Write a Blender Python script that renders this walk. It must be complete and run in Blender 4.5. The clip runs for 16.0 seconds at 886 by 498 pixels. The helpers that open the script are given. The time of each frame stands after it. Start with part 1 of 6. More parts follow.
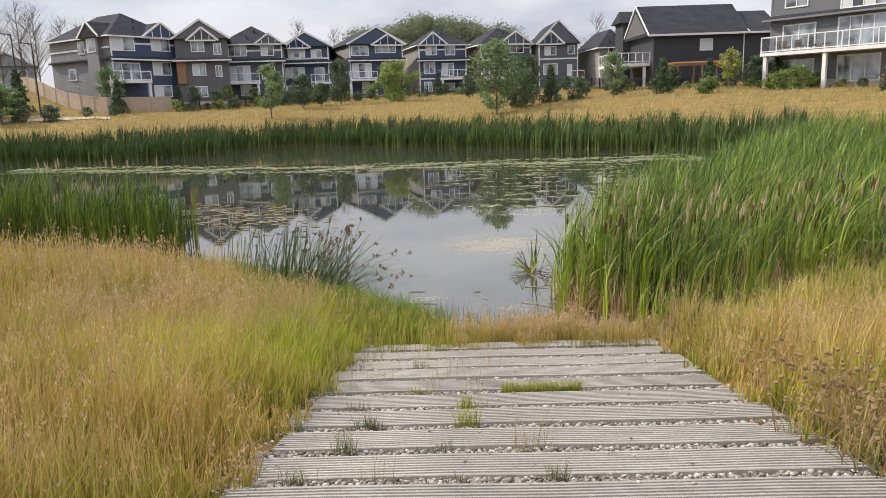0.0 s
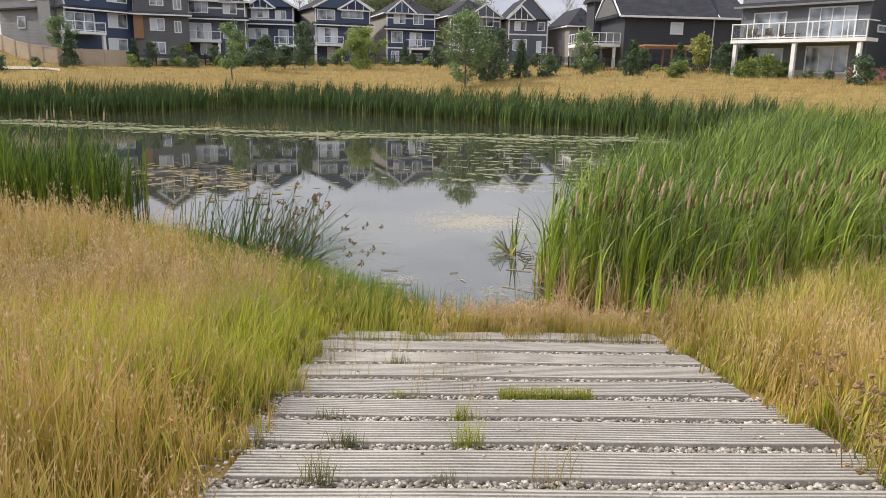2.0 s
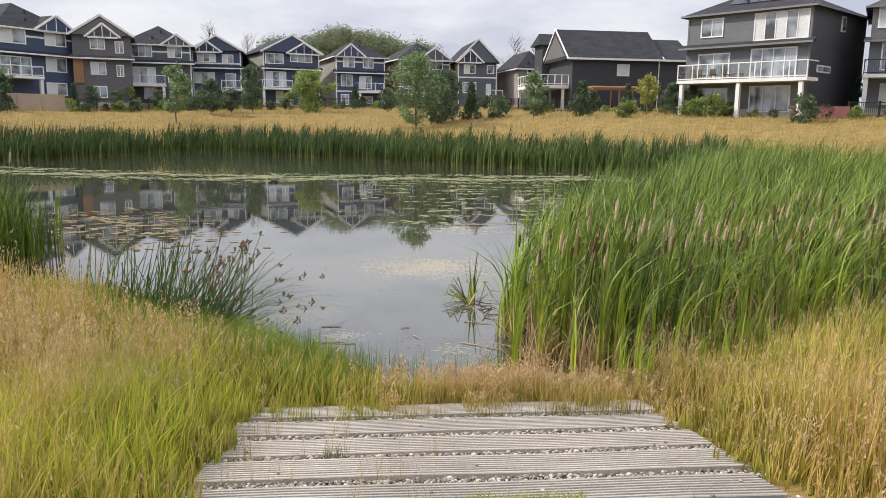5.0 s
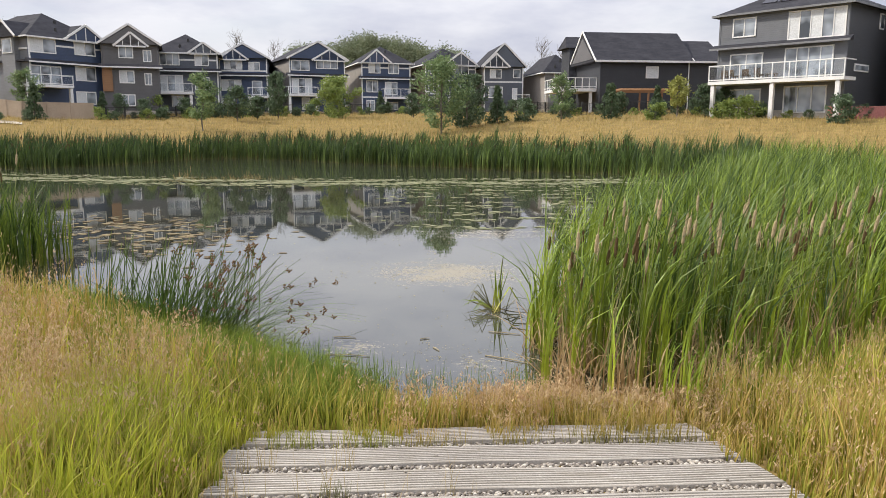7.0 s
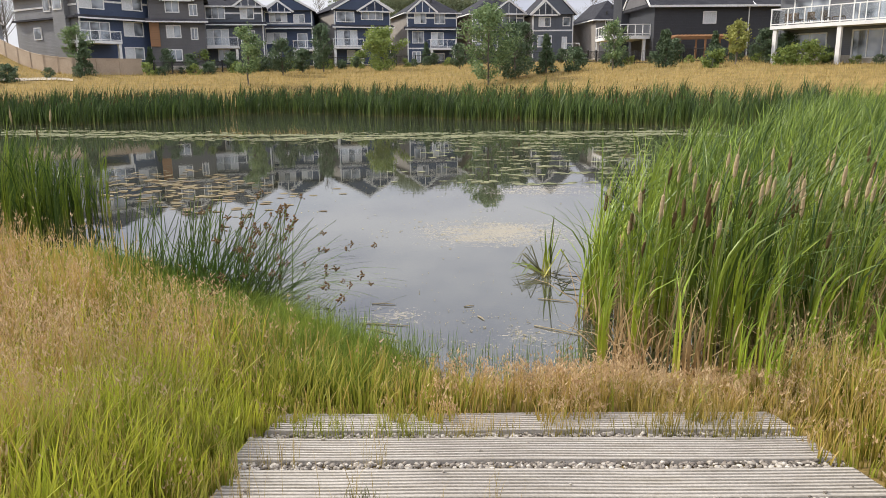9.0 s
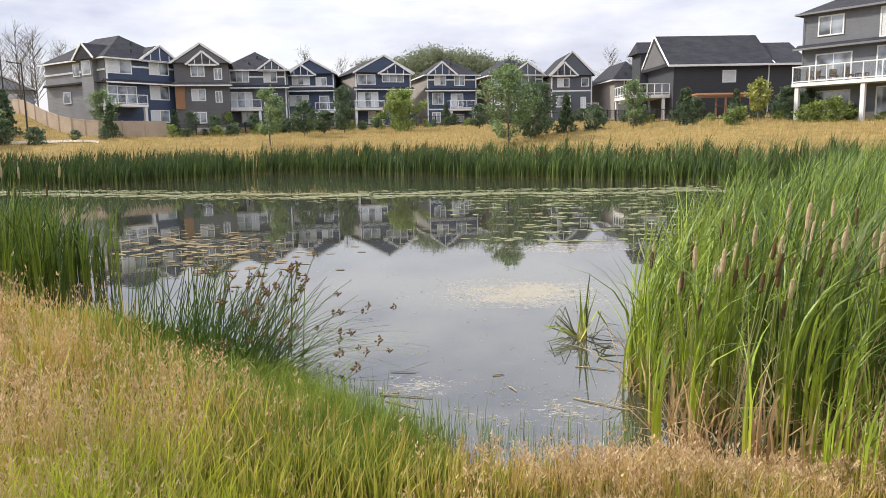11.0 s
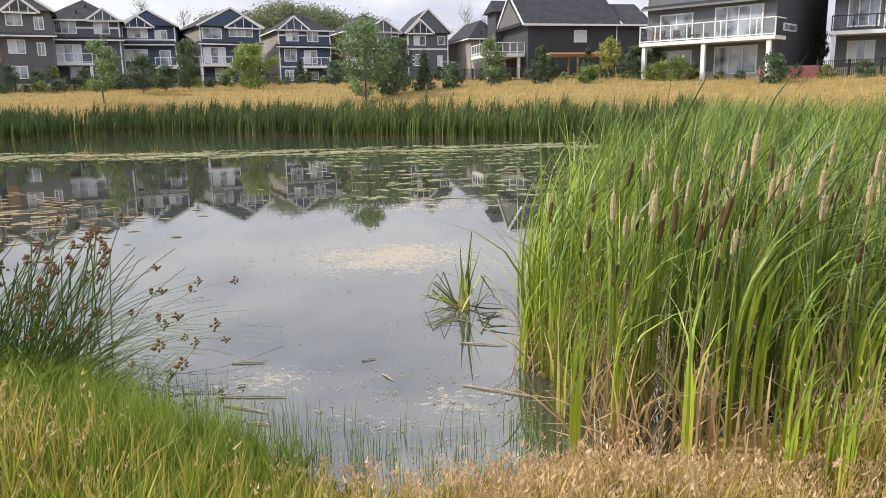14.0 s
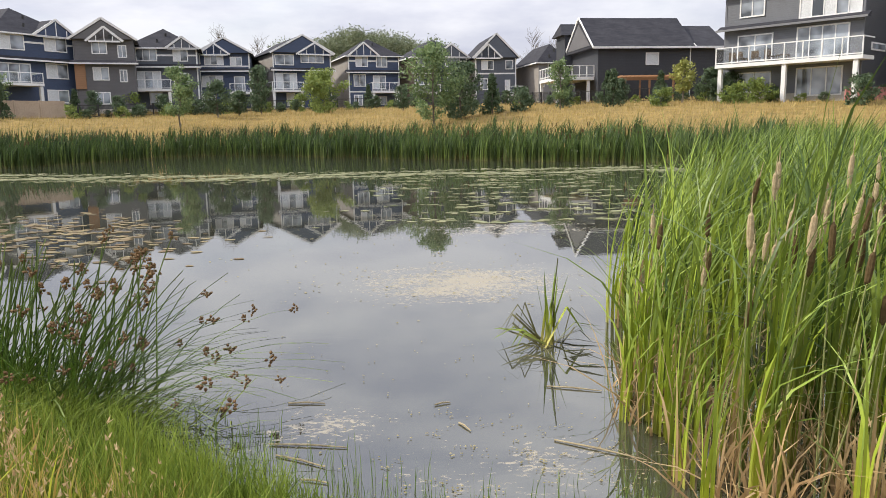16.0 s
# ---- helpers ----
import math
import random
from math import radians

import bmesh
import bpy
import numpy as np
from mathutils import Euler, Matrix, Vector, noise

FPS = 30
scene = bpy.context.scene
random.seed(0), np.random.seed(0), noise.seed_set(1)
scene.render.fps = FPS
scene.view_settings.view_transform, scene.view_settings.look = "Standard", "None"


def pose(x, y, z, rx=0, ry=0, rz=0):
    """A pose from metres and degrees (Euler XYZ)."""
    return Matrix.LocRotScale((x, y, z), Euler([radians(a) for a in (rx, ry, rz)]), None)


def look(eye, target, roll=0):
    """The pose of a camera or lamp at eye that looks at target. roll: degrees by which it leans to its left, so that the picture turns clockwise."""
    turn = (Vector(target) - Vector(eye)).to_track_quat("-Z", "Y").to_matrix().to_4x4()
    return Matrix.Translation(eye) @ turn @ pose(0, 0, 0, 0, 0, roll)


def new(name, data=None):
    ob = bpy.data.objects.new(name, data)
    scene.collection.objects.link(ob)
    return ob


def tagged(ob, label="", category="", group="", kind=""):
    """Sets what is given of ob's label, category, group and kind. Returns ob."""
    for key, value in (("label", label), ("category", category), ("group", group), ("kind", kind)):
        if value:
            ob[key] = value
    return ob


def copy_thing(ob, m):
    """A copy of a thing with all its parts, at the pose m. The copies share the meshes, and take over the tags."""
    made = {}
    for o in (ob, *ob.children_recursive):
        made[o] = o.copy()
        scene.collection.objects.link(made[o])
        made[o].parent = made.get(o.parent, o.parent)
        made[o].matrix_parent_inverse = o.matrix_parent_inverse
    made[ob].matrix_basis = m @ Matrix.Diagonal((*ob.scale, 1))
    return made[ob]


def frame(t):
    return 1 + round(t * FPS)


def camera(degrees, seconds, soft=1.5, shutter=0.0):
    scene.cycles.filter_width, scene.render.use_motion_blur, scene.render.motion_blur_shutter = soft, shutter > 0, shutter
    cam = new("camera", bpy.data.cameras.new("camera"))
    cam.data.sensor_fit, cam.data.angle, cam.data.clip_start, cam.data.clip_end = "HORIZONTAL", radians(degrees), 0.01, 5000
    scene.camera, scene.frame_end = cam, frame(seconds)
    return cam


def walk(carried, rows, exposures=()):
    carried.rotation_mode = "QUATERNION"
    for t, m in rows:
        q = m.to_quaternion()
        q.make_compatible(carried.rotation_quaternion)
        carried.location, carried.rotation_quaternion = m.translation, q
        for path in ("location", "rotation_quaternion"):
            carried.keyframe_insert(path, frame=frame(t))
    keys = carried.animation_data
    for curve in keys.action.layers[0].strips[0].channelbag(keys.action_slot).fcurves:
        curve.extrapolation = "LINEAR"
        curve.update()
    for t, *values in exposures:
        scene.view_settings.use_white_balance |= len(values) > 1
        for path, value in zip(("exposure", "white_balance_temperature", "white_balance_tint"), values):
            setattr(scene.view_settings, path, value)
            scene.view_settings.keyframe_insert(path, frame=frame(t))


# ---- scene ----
# camera and walk
cam = camera(61.61, 16.0, soft=0.75)
PATH = [
    (0, (0.035, -0.004, 3.204), (-0.034, 1.957, 2.817), -2.06),
    (0.5, (0.027, 0.238, 3.171), (-0.005, 2.200, 2.784), -0.05),
    (1, (-0.096, 0.480, 3.133), (-0.047, 2.434, 2.711), 0.20),
    (1.5, (-0.123, 0.782, 3.082), (-0.045, 2.734, 2.650), 0.51),
    (2, (-0.276, 1.023, 3.045), (-0.232, 2.969, 2.588), 1.07),
    (2.5, (-0.320, 1.234, 2.998), (-0.265, 3.174, 2.516), 1.53),
    (3, (-0.304, 1.486, 2.978), (-0.247, 3.426, 2.496), 1.64),
    (3.5, (-0.382, 1.690, 2.956), (-0.320, 3.632, 2.482), 0.65),
    (4, (-0.270, 1.916, 2.941), (-0.107, 3.868, 2.538), 0.79),
    (6.5, (-0.107, 3.061, 2.683), (0.061, 5.027, 2.356), 0.55),
    (7, (-0.050, 3.228, 2.668), (0.045, 5.199, 2.340), 0.05),
    (7.5, (-0.111, 3.436, 2.637), (-0.052, 5.405, 2.291), 0.22),
    (8, (-0.066, 3.635, 2.611), (-0.041, 5.604, 2.262), 0.33),
    (8.5, (0.021, 3.808, 2.631), (0.006, 5.763, 2.209), -0.18),
    (8.7, (0.017, 3.867, 2.634), (0.005, 5.816, 2.184), -0.48),
    (10.8, (-0.122, 4.622, 2.502), (-0.418, 6.552, 2.067), -2.05),
    (11, (-0.081, 4.734, 2.483), (-0.165, 6.711, 2.190), -1.10),
    (11.5, (0.073, 5.033, 2.437), (0.482, 6.978, 2.222), -1.06),
    (12, (0.090, 5.326, 2.348), (0.842, 7.170, 2.161), -0.66),
    (12.5, (0.103, 5.482, 2.313), (0.927, 7.293, 2.103), -1.17),
    (13, (0.071, 5.693, 2.282), (0.837, 7.518, 1.995), -1.08),
    (13.5, (-0.079, 5.969, 2.223), (0.453, 7.858, 1.837), -0.90),
    (14, (-0.083, 6.232, 2.198), (0.203, 8.170, 1.799), -0.91),
    (14.5, (-0.174, 6.480, 2.136), (0.045, 8.428, 1.739), -0.17),
    (15, (-0.185, 6.679, 2.106), (0.035, 8.619, 1.671), 0.19),
    (15.5, (-0.089, 6.848, 2.095), (0.059, 8.811, 1.744), -0.69),
    (16, (-0.130, 7.053, 2.064), (-0.013, 9.022, 1.732), -1.02),
]
walk(cam, [(t, look(eye, target, roll)) for t, eye, target, roll in PATH],
     [(0, 0.17), (4.0, 0.22), (8.7, 0.25), (10.8, 0.48), (11.0, 0.45), (11.5, 0.12), (12.5, 0.1), (13.5, 0.34), (14.5, 0.5), (15.0, 0.58), (15.5, 0.4), (16.0, 0.34)])

# world, sun, exposure
world = bpy.data.worlds.new("sky_world")
scene.world = world
world.use_nodes = True
SUN_ELEV, SUN_AZ = radians(40), radians(-76)   # azimuth from +y towards +x


def build_world():
    nt = world.node_tree
    nt.nodes.clear()
    N, L = nt.nodes.new, nt.links.new
    out, bg = N("ShaderNodeOutputWorld"), N("ShaderNodeBackground")
    sky = N("ShaderNodeTexSky")
    sky.sky_type = "NISHITA"
    sky.sun_disc = False
    sky.sun_elevation, sky.sun_rotation = SUN_ELEV, SUN_AZ
    sky.air_density, sky.dust_density, sky.ozone_density = 1.0, 2.0, 1.0
    tc, mp = N("ShaderNodeTexCoord"), N("ShaderNodeMapping")
    mp.inputs["Scale"].default_value = (1.0, 1.0, 3.2)
    big, fine = N("ShaderNodeTexNoise"), N("ShaderNodeTexNoise")
    big.inputs["Scale"].default_value, big.inputs["Detail"].default_value = 2.6, 6
    big.inputs["Roughness"].default_value = 0.55
    fine.inputs["Scale"].default_value, fine.inputs["Detail"].default_value = 4.5, 5
    ramp, cover, mix = N("ShaderNodeValToRGB"), N("ShaderNodeValToRGB"), N("ShaderNodeMixRGB")
    ramp.color_ramp.elements[0].position, ramp.color_ramp.elements[0].color = 0.36, (4.1, 4.25, 5.2, 1)
    ramp.color_ramp.elements[1].position, ramp.color_ramp.elements[1].color = 0.56, (6.6, 6.6, 7.0, 1)
    cover.color_ramp.elements[0].position, cover.color_ramp.elements[0].color = 0.28, (0.7, 0.7, 0.7, 1)
    cover.color_ramp.elements[1].position, cover.color_ramp.elements[1].color = 0.5, (0.96, 0.96, 0.96, 1)
    L(tc.outputs["Generated"], mp.inputs["Vector"])
    L(mp.outputs["Vector"], big.inputs["Vector"])
    L(mp.outputs["Vector"], fine.inputs["Vector"])
    L(big.outputs["Fac"], ramp.inputs["Fac"])
    L(fine.outputs["Fac"], cover.inputs["Fac"])
    L(cover.outputs["Color"], mix.inputs["Fac"])
    L(sky.outputs["Color"], mix.inputs["Color1"])
    L(ramp.outputs["Color"], mix.inputs["Color2"])
    # an overcast sky brightens towards the zenith
    sep, rise, tone = N("ShaderNodeSeparateXYZ"), N("ShaderNodeMapRange"), N("ShaderNodeMixRGB")
    rise.inputs["From Min"].default_value, rise.inputs["From Max"].default_value = 0.0, 1.0
    rise.inputs["To Min"].default_value, rise.inputs["To Max"].default_value = 0.86, 2.3
    tone.blend_type = "MULTIPLY"
    tone.inputs["Fac"].default_value = 1.0
    L(tc.outputs["Generated"], sep.inputs[0])
    L(sep.outputs["Z"], rise.inputs["Value"])
    L(mix.outputs["Color"], tone.inputs["Color1"])
    L(rise.outputs["Result"], tone.inputs["Color2"])
    L(tone.outputs["Color"], bg.inputs["Color"])
    bg.inputs["Strength"].default_value = 0.114
    L(bg.outputs["Background"], out.inputs["Surface"])


build_world()
sun = new("sun", bpy.data.lights.new("sun", "SUN"))
sun.data.energy, sun.data.angle, sun.data.color = 3.8, radians(3), (1.0, 0.92, 0.79)
sun_dir = Vector((math.sin(SUN_AZ) * math.cos(SUN_ELEV), math.cos(SUN_AZ) * math.cos(SUN_ELEV), math.sin(SUN_ELEV)))
sun.matrix_world = look(sun_dir * 200, (0, 0, 0))
scene.view_settings.exposure = 0.0


# materials
def material(name, build):
    m = bpy.data.materials.new(name)
    m.use_nodes = True
    nt = m.node_tree
    bsdf = nt.nodes["Principled BSDF"]
    build(nt, bsdf)
    return m


def noise_node(nt, scale, detail=4.0, coords="Object", rough=0.6, stretch=(1, 1, 1)):
    tc, mp, n = nt.nodes.new("ShaderNodeTexCoord"), nt.nodes.new("ShaderNodeMapping"), nt.nodes.new("ShaderNodeTexNoise")
    mp.inputs["Scale"].default_value = stretch
    n.inputs["Scale"].default_value, n.inputs["Detail"].default_value, n.inputs["Roughness"].default_value = scale, detail, rough
    nt.links.new(tc.outputs[coords], mp.inputs["Vector"])
    nt.links.new(mp.outputs["Vector"], n.inputs["Vector"])
    return n


def ramp_node(nt, fac, stops):
    r = nt.nodes.new("ShaderNodeValToRGB")
    els = r.color_ramp.elements
    while len(els) < len(stops):
        els.new(0.5)
    for e, (p, c) in zip(els, stops):
        e.position, e.color = p, (*c, 1)
    nt.links.new(fac, r.inputs["Fac"])
    return r


def mix_node(nt, a, b, fac, mode="MIX"):
    m = nt.nodes.new("ShaderNodeMixRGB")
    m.blend_type = mode
    for sock, v in (("Color1", a), ("Color2", b), ("Fac", fac)):
        if isinstance(v, (int, float)):
            m.inputs[sock].default_value = v
        elif isinstance(v, tuple):
            m.inputs[sock].default_value = (*v, 1)
        else:
            nt.links.new(v, m.inputs[sock])
    return m


def bump_node(nt, bsdf, height, strength, distance=0.01):
    b = nt.nodes.new("ShaderNodeBump")
    b.inputs["Strength"].default_value, b.inputs["Distance"].default_value = strength, distance
    nt.links.new(height, b.inputs["Height"])
    nt.links.new(b.outputs["Normal"], bsdf.inputs["Normal"])


def rough_surface(name, dark, light, scale, rough=0.85, fine=60.0, bump=0.3, stretch=(1, 1, 1)):
    """Two scales of mottling and a fine relief."""
    def build(nt, bsdf):
        a, b = noise_node(nt, scale, 5, stretch=stretch), noise_node(nt, fine, 3, stretch=stretch)
        c = ramp_node(nt, a.outputs["Fac"], ((0.3, dark), (0.7, light)))
        d = ramp_node(nt, b.outputs["Fac"], ((0.3, (0.72, 0.72, 0.72)), (0.7, (1.12, 1.12, 1.12))))
        m = mix_node(nt, c.outputs["Color"], d.outputs["Color"], 0.8, "MULTIPLY")
        nt.links.new(m.outputs["Color"], bsdf.inputs["Base Color"])
        bsdf.inputs["Roughness"].default_value = rough
        bsdf.inputs["Specular IOR Level"].default_value = 0.12 if rough > 0.85 else 0.4
        bump_node(nt, bsdf, b.outputs["Fac"], bump)
    return material(name, build)


def blade_material(name, stops_a, stops_b, rough=0.55, sheen=0.0, thin=0.25):
    """Leaves: colour runs from foot to tip by the attribute 'along', and each blade lies between two such runs."""
    def build(nt, bsdf):
        at = nt.nodes.new("ShaderNodeAttribute")
        at.attribute_name = "along"
        geo = nt.nodes.new("ShaderNodeNewGeometry")
        a, b = ramp_node(nt, at.outputs["Fac"], stops_a), ramp_node(nt, at.outputs["Fac"], stops_b)
        tuft = nt.nodes.new("ShaderNodeAttribute")
        tuft.attribute_name = "tone"
        single, both = nt.nodes.new("ShaderNodeMath"), nt.nodes.new("ShaderNodeMath")
        single.operation, both.operation, both.use_clamp = "MULTIPLY_ADD", "MULTIPLY_ADD", True
        single.inputs[1].default_value, single.inputs[2].default_value = 0.6, -0.17
        both.inputs[1].default_value = 0.75
        nt.links.new(geo.outputs["Random Per Island"], single.inputs[0])
        nt.links.new(tuft.outputs["Fac"], both.inputs[0])
        nt.links.new(single.outputs[0], both.inputs[2])
        m = mix_node(nt, a.outputs["Color"], b.outputs["Color"], both.outputs[0])
        patch = noise_node(nt, 0.55, 3)
        pr = ramp_node(nt, patch.outputs["Fac"], ((0.3, (0.75, 0.8, 0.75)), (0.7, (1.15, 1.1, 1.05))))
        m2 = mix_node(nt, m.outputs["Color"], pr.outputs["Color"], 1.0, "MULTIPLY")
        nt.links.new(m2.outputs["Color"], bsdf.inputs["Base Color"])
        bsdf.inputs["Roughness"].default_value = rough
        bsdf.inputs["Specular IOR Level"].default_value = 0.3
        tr = nt.nodes.new("ShaderNodeBsdfTranslucent")
        nt.links.new(m2.outputs["Color"], tr.inputs["Color"])
        mx = nt.nodes.new("ShaderNodeMixShader")
        mx.inputs["Fac"].default_value = thin
        nt.links.new(bsdf.outputs["BSDF"], mx.inputs[1])
        nt.links.new(tr.outputs["BSDF"], mx.inputs[2])
        nt.links.new(mx.outputs["Shader"], nt.nodes["Material Output"].inputs["Surface"])
    return material(name, build)


M_GOLD = blade_material("golden_grass", ((0.0, (0.15, 0.15, 0.03)), (0.45, (0.27, 0.23, 0.035)), (1.0, (0.46, 0.29, 0.10))),
                        ((0.0, (0.17, 0.18, 0.03)), (0.5, (0.46, 0.335, 0.085)), (1.0, (0.68, 0.49, 0.24))))
M_GREEN_GRASS = blade_material("green_grass", ((0.0, (0.12, 0.15, 0.02)), (0.5, (0.21, 0.25, 0.025)), (1.0, (0.40, 0.36, 0.08))),
                               ((0.0, (0.20, 0.22, 0.03)), (0.5, (0.36, 0.37, 0.05)), (1.0, (0.54, 0.45, 0.15))))
M_CATTAIL = blade_material("cattail_leaves", ((0.0, (0.34, 0.27, 0.09)), (0.18, (0.06, 0.10, 0.016)), (1.0, (0.022, 0.055, 0.014))),
                           ((0.0, (0.50, 0.42, 0.13)), (0.35, (0.37, 0.44, 0.042)), (1.0, (0.21, 0.31, 0.055))), 0.42, 0, 0.19)
M_CATTAIL_FAR = blade_material("far_cattail_leaves", ((0.0, (0.30, 0.23, 0.10)), (0.22, (0.06, 0.085, 0.025)), (1.0, (0.016, 0.04, 0.016))),
                               ((0.0, (0.42, 0.33, 0.15)), (0.35, (0.19, 0.25, 0.05)), (1.0, (0.12, 0.20, 0.055))), 0.45, 0, 0.15)
M_LUSH = blade_material("lush_grass", ((0.0, (0.20, 0.23, 0.025)), (1.0, (0.36, 0.42, 0.04))), ((0.0, (0.32, 0.33, 0.04)), (1.0, (0.66, 0.64, 0.09))), 0.45, 0, 0.35)
M_SEDGE = blade_material("sedge_leaves", ((0.0, (0.10, 0.13, 0.02)), (1.0, (0.13, 0.21, 0.03))), ((0.0, (0.18, 0.20, 0.03)), (1.0, (0.33, 0.42, 0.07))))
M_SAGE = blade_material("sage_weed", ((0.0, (0.12, 0.13, 0.06)), (1.0, (0.22, 0.24, 0.12))), ((0.0, (0.16, 0.15, 0.07)), (1.0, (0.30, 0.29, 0.16))))
M_DEADSTICK = rough_surface("dead_stick", (0.25, 0.20, 0.12), (0.42, 0.35, 0.22), 8, 0.9, 60)
M_SOIL = rough_surface("bank_soil", (0.15, 0.11, 0.04), (0.30, 0.21, 0.075), 1.2, 0.95, 30)


def _water(nt, bsdf):
    bsdf.inputs["IOR"].default_value = 2.5
    a = noise_node(nt, 2.2, 3, stretch=(0.6, 1.6, 1))
    b = noise_node(nt, 0.35, 2)
    m = mix_node(nt, a.outputs["Fac"], b.outputs["Fac"], 0.4)
    bump_node(nt, bsdf, m.outputs["Color"], 0.045, 0.02)
    # a film of ochre algae drifts in two shoals
    tc = nt.nodes.new("ShaderNodeTexCoord")
    film = None
    for cx, cy, rx, ry, much in ((0.7, 16.6, 3.4, 2.8, 0.36), (0.6, 11.2, 2.2, 1.4, 0.26), (2.0, 21.5, 6.0, 3.5, 0.28), (-0.8, 12.0, 1.6, 1.1, 0.27)):
        mp, gr = nt.nodes.new("ShaderNodeMapping"), nt.nodes.new("ShaderNodeTexGradient")
        gr.gradient_type = "SPHERICAL"
        mp.inputs["Location"].default_value = (-cx / rx, -cy / ry, 0)
        mp.inputs["Scale"].default_value = (1 / rx, 1 / ry, 1)
        nt.links.new(tc.outputs["Object"], mp.inputs["Vector"])
        nt.links.new(mp.outputs["Vector"], gr.inputs["Vector"])
        w = mix_node(nt, gr.outputs["Fac"], (much, much, much), 1.0, "MULTIPLY")
        film = w if film is None else mix_node(nt, film.outputs["Color"], w.outputs["Color"], 1.0, "LIGHTEN")
    n1, n2 = noise_node(nt, 1.6, 8, rough=0.65, stretch=(0.8, 1.5, 1)), noise_node(nt, 16, 4, rough=0.7, stretch=(0.8, 1.4, 1))
    n = mix_node(nt, n1.outputs["Fac"], n2.outputs["Fac"], 0.6)
    s = mix_node(nt, n.outputs["Color"], film.outputs["Color"], 1.0, "ADD")
    mask = ramp_node(nt, s.outputs["Color"], ((0.745, (0, 0, 0)), (0.80, (0.75, 0.75, 0.75))))
    col = mix_node(nt, (0.04, 0.042, 0.03), (0.30, 0.25, 0.15), mask.outputs["Color"])
    nt.links.new(col.outputs["Color"], bsdf.inputs["Base Color"])
    ro = ramp_node(nt, mask.outputs["Color"], ((0.0, (0.015, 0.015, 0.015)), (1.0, (0.5, 0.5, 0.5))))
    nt.links.new(ro.outputs["Color"], bsdf.inputs["Roughness"])


M_WATER = material("pond_water", _water)
M_CONCRETE = rough_surface("weathered_concrete", (0.40, 0.37, 0.32), (0.58, 0.55, 0.49), 1.7, 0.9, 45, 0.25)


# helpers for meshes
def part(name, bm, mat, parent=None, label=""):
    me = bpy.data.meshes.new(name)
    bm.to_mesh(me)
    bm.free()
    if mat:
        me.materials.append(mat)
    ob = new(name, me)
    if parent:
        ob.parent = parent
    if label:
        ob["label"] = label
    return ob


def mesh_np(name, verts, faces, mat, along=None, tone=None):
    """A mesh from arrays; faces all have the same number of corners."""
    me = bpy.data.meshes.new(name)
    n, k = faces.shape
    me.vertices.add(len(verts))
    me.vertices.foreach_set("co", np.ascontiguousarray(verts, dtype=np.float32).ravel())
    me.loops.add(n * k)
    me.loops.foreach_set("vertex_index", np.ascontiguousarray(faces, dtype=np.int32).ravel())
    me.polygons.add(n)
    me.polygons.foreach_set("loop_start", np.arange(0, n * k, k, dtype=np.int32))
    if along is not None:
        at = me.attributes.new("along", "FLOAT", "POINT")
        at.data.foreach_set("value", np.ascontiguousarray(along, dtype=np.float32))
        tuft = me.attributes.new("tone", "FLOAT", "POINT")
        tuft.data.foreach_set("value", np.full(len(verts), 0.5, np.float32) if tone is None else np.ascontiguousarray(tone, dtype=np.float32))
    me.update(calc_edges=True)
    me.materials.append(mat)
    return new(name, me)


# the lie of the land: pond outline and height by distance from it
POND = np.array([(1.0, 10.2), (0.3, 10.1), (-0.5, 10.5), (-1.3, 11.1), (-2.0, 11.7), (-2.8, 12.5), (-4.2, 13.8), (-6.2, 15.0), (-10, 16.2),
                 (-18, 20), (-29, 30), (-35, 42), (-36.5, 54.5), (-28, 54), (-24, 53.2), (-20.8, 60), (-19.5, 65.3), (-12, 67), (-4, 60.5), (3.2, 52.8),
                 (9.1, 48.3), (14, 45.6), (22, 43), (27, 38), (28, 31), (22, 22), (14, 15.5), (8, 12.2), (4, 11.0), (2.2, 10.4)])
RAMP_A, RAMP_B = 1.755, 0.1744
RAMP_X0, RAMP_X1, RAMP_END = -1.38, 2.32, 9.15


def shore_distance(x, y):
    """Distance to the pond's edge, below zero in the water."""
    x, y = np.asarray(x, float), np.asarray(y, float)
    best, inside = np.full(x.shape, 1e9), np.zeros(x.shape, bool)
    for (ax, ay), (bx, by) in zip(POND, np.roll(POND, -1, axis=0)):
        dx, dy = bx - ax, by - ay
        t = np.clip(((x - ax) * dx + (y - ay) * dy) / (dx * dx + dy * dy), 0, 1)
        best = np.minimum(best, np.hypot(x - ax - t * dx, y - ay - t * dy))
        cross = (ay > y) != (by > y)
        inside ^= cross & (x < dx * (y - ay) / (dy if dy else 1e-9) + ax)
    return np.where(inside, -best, best)


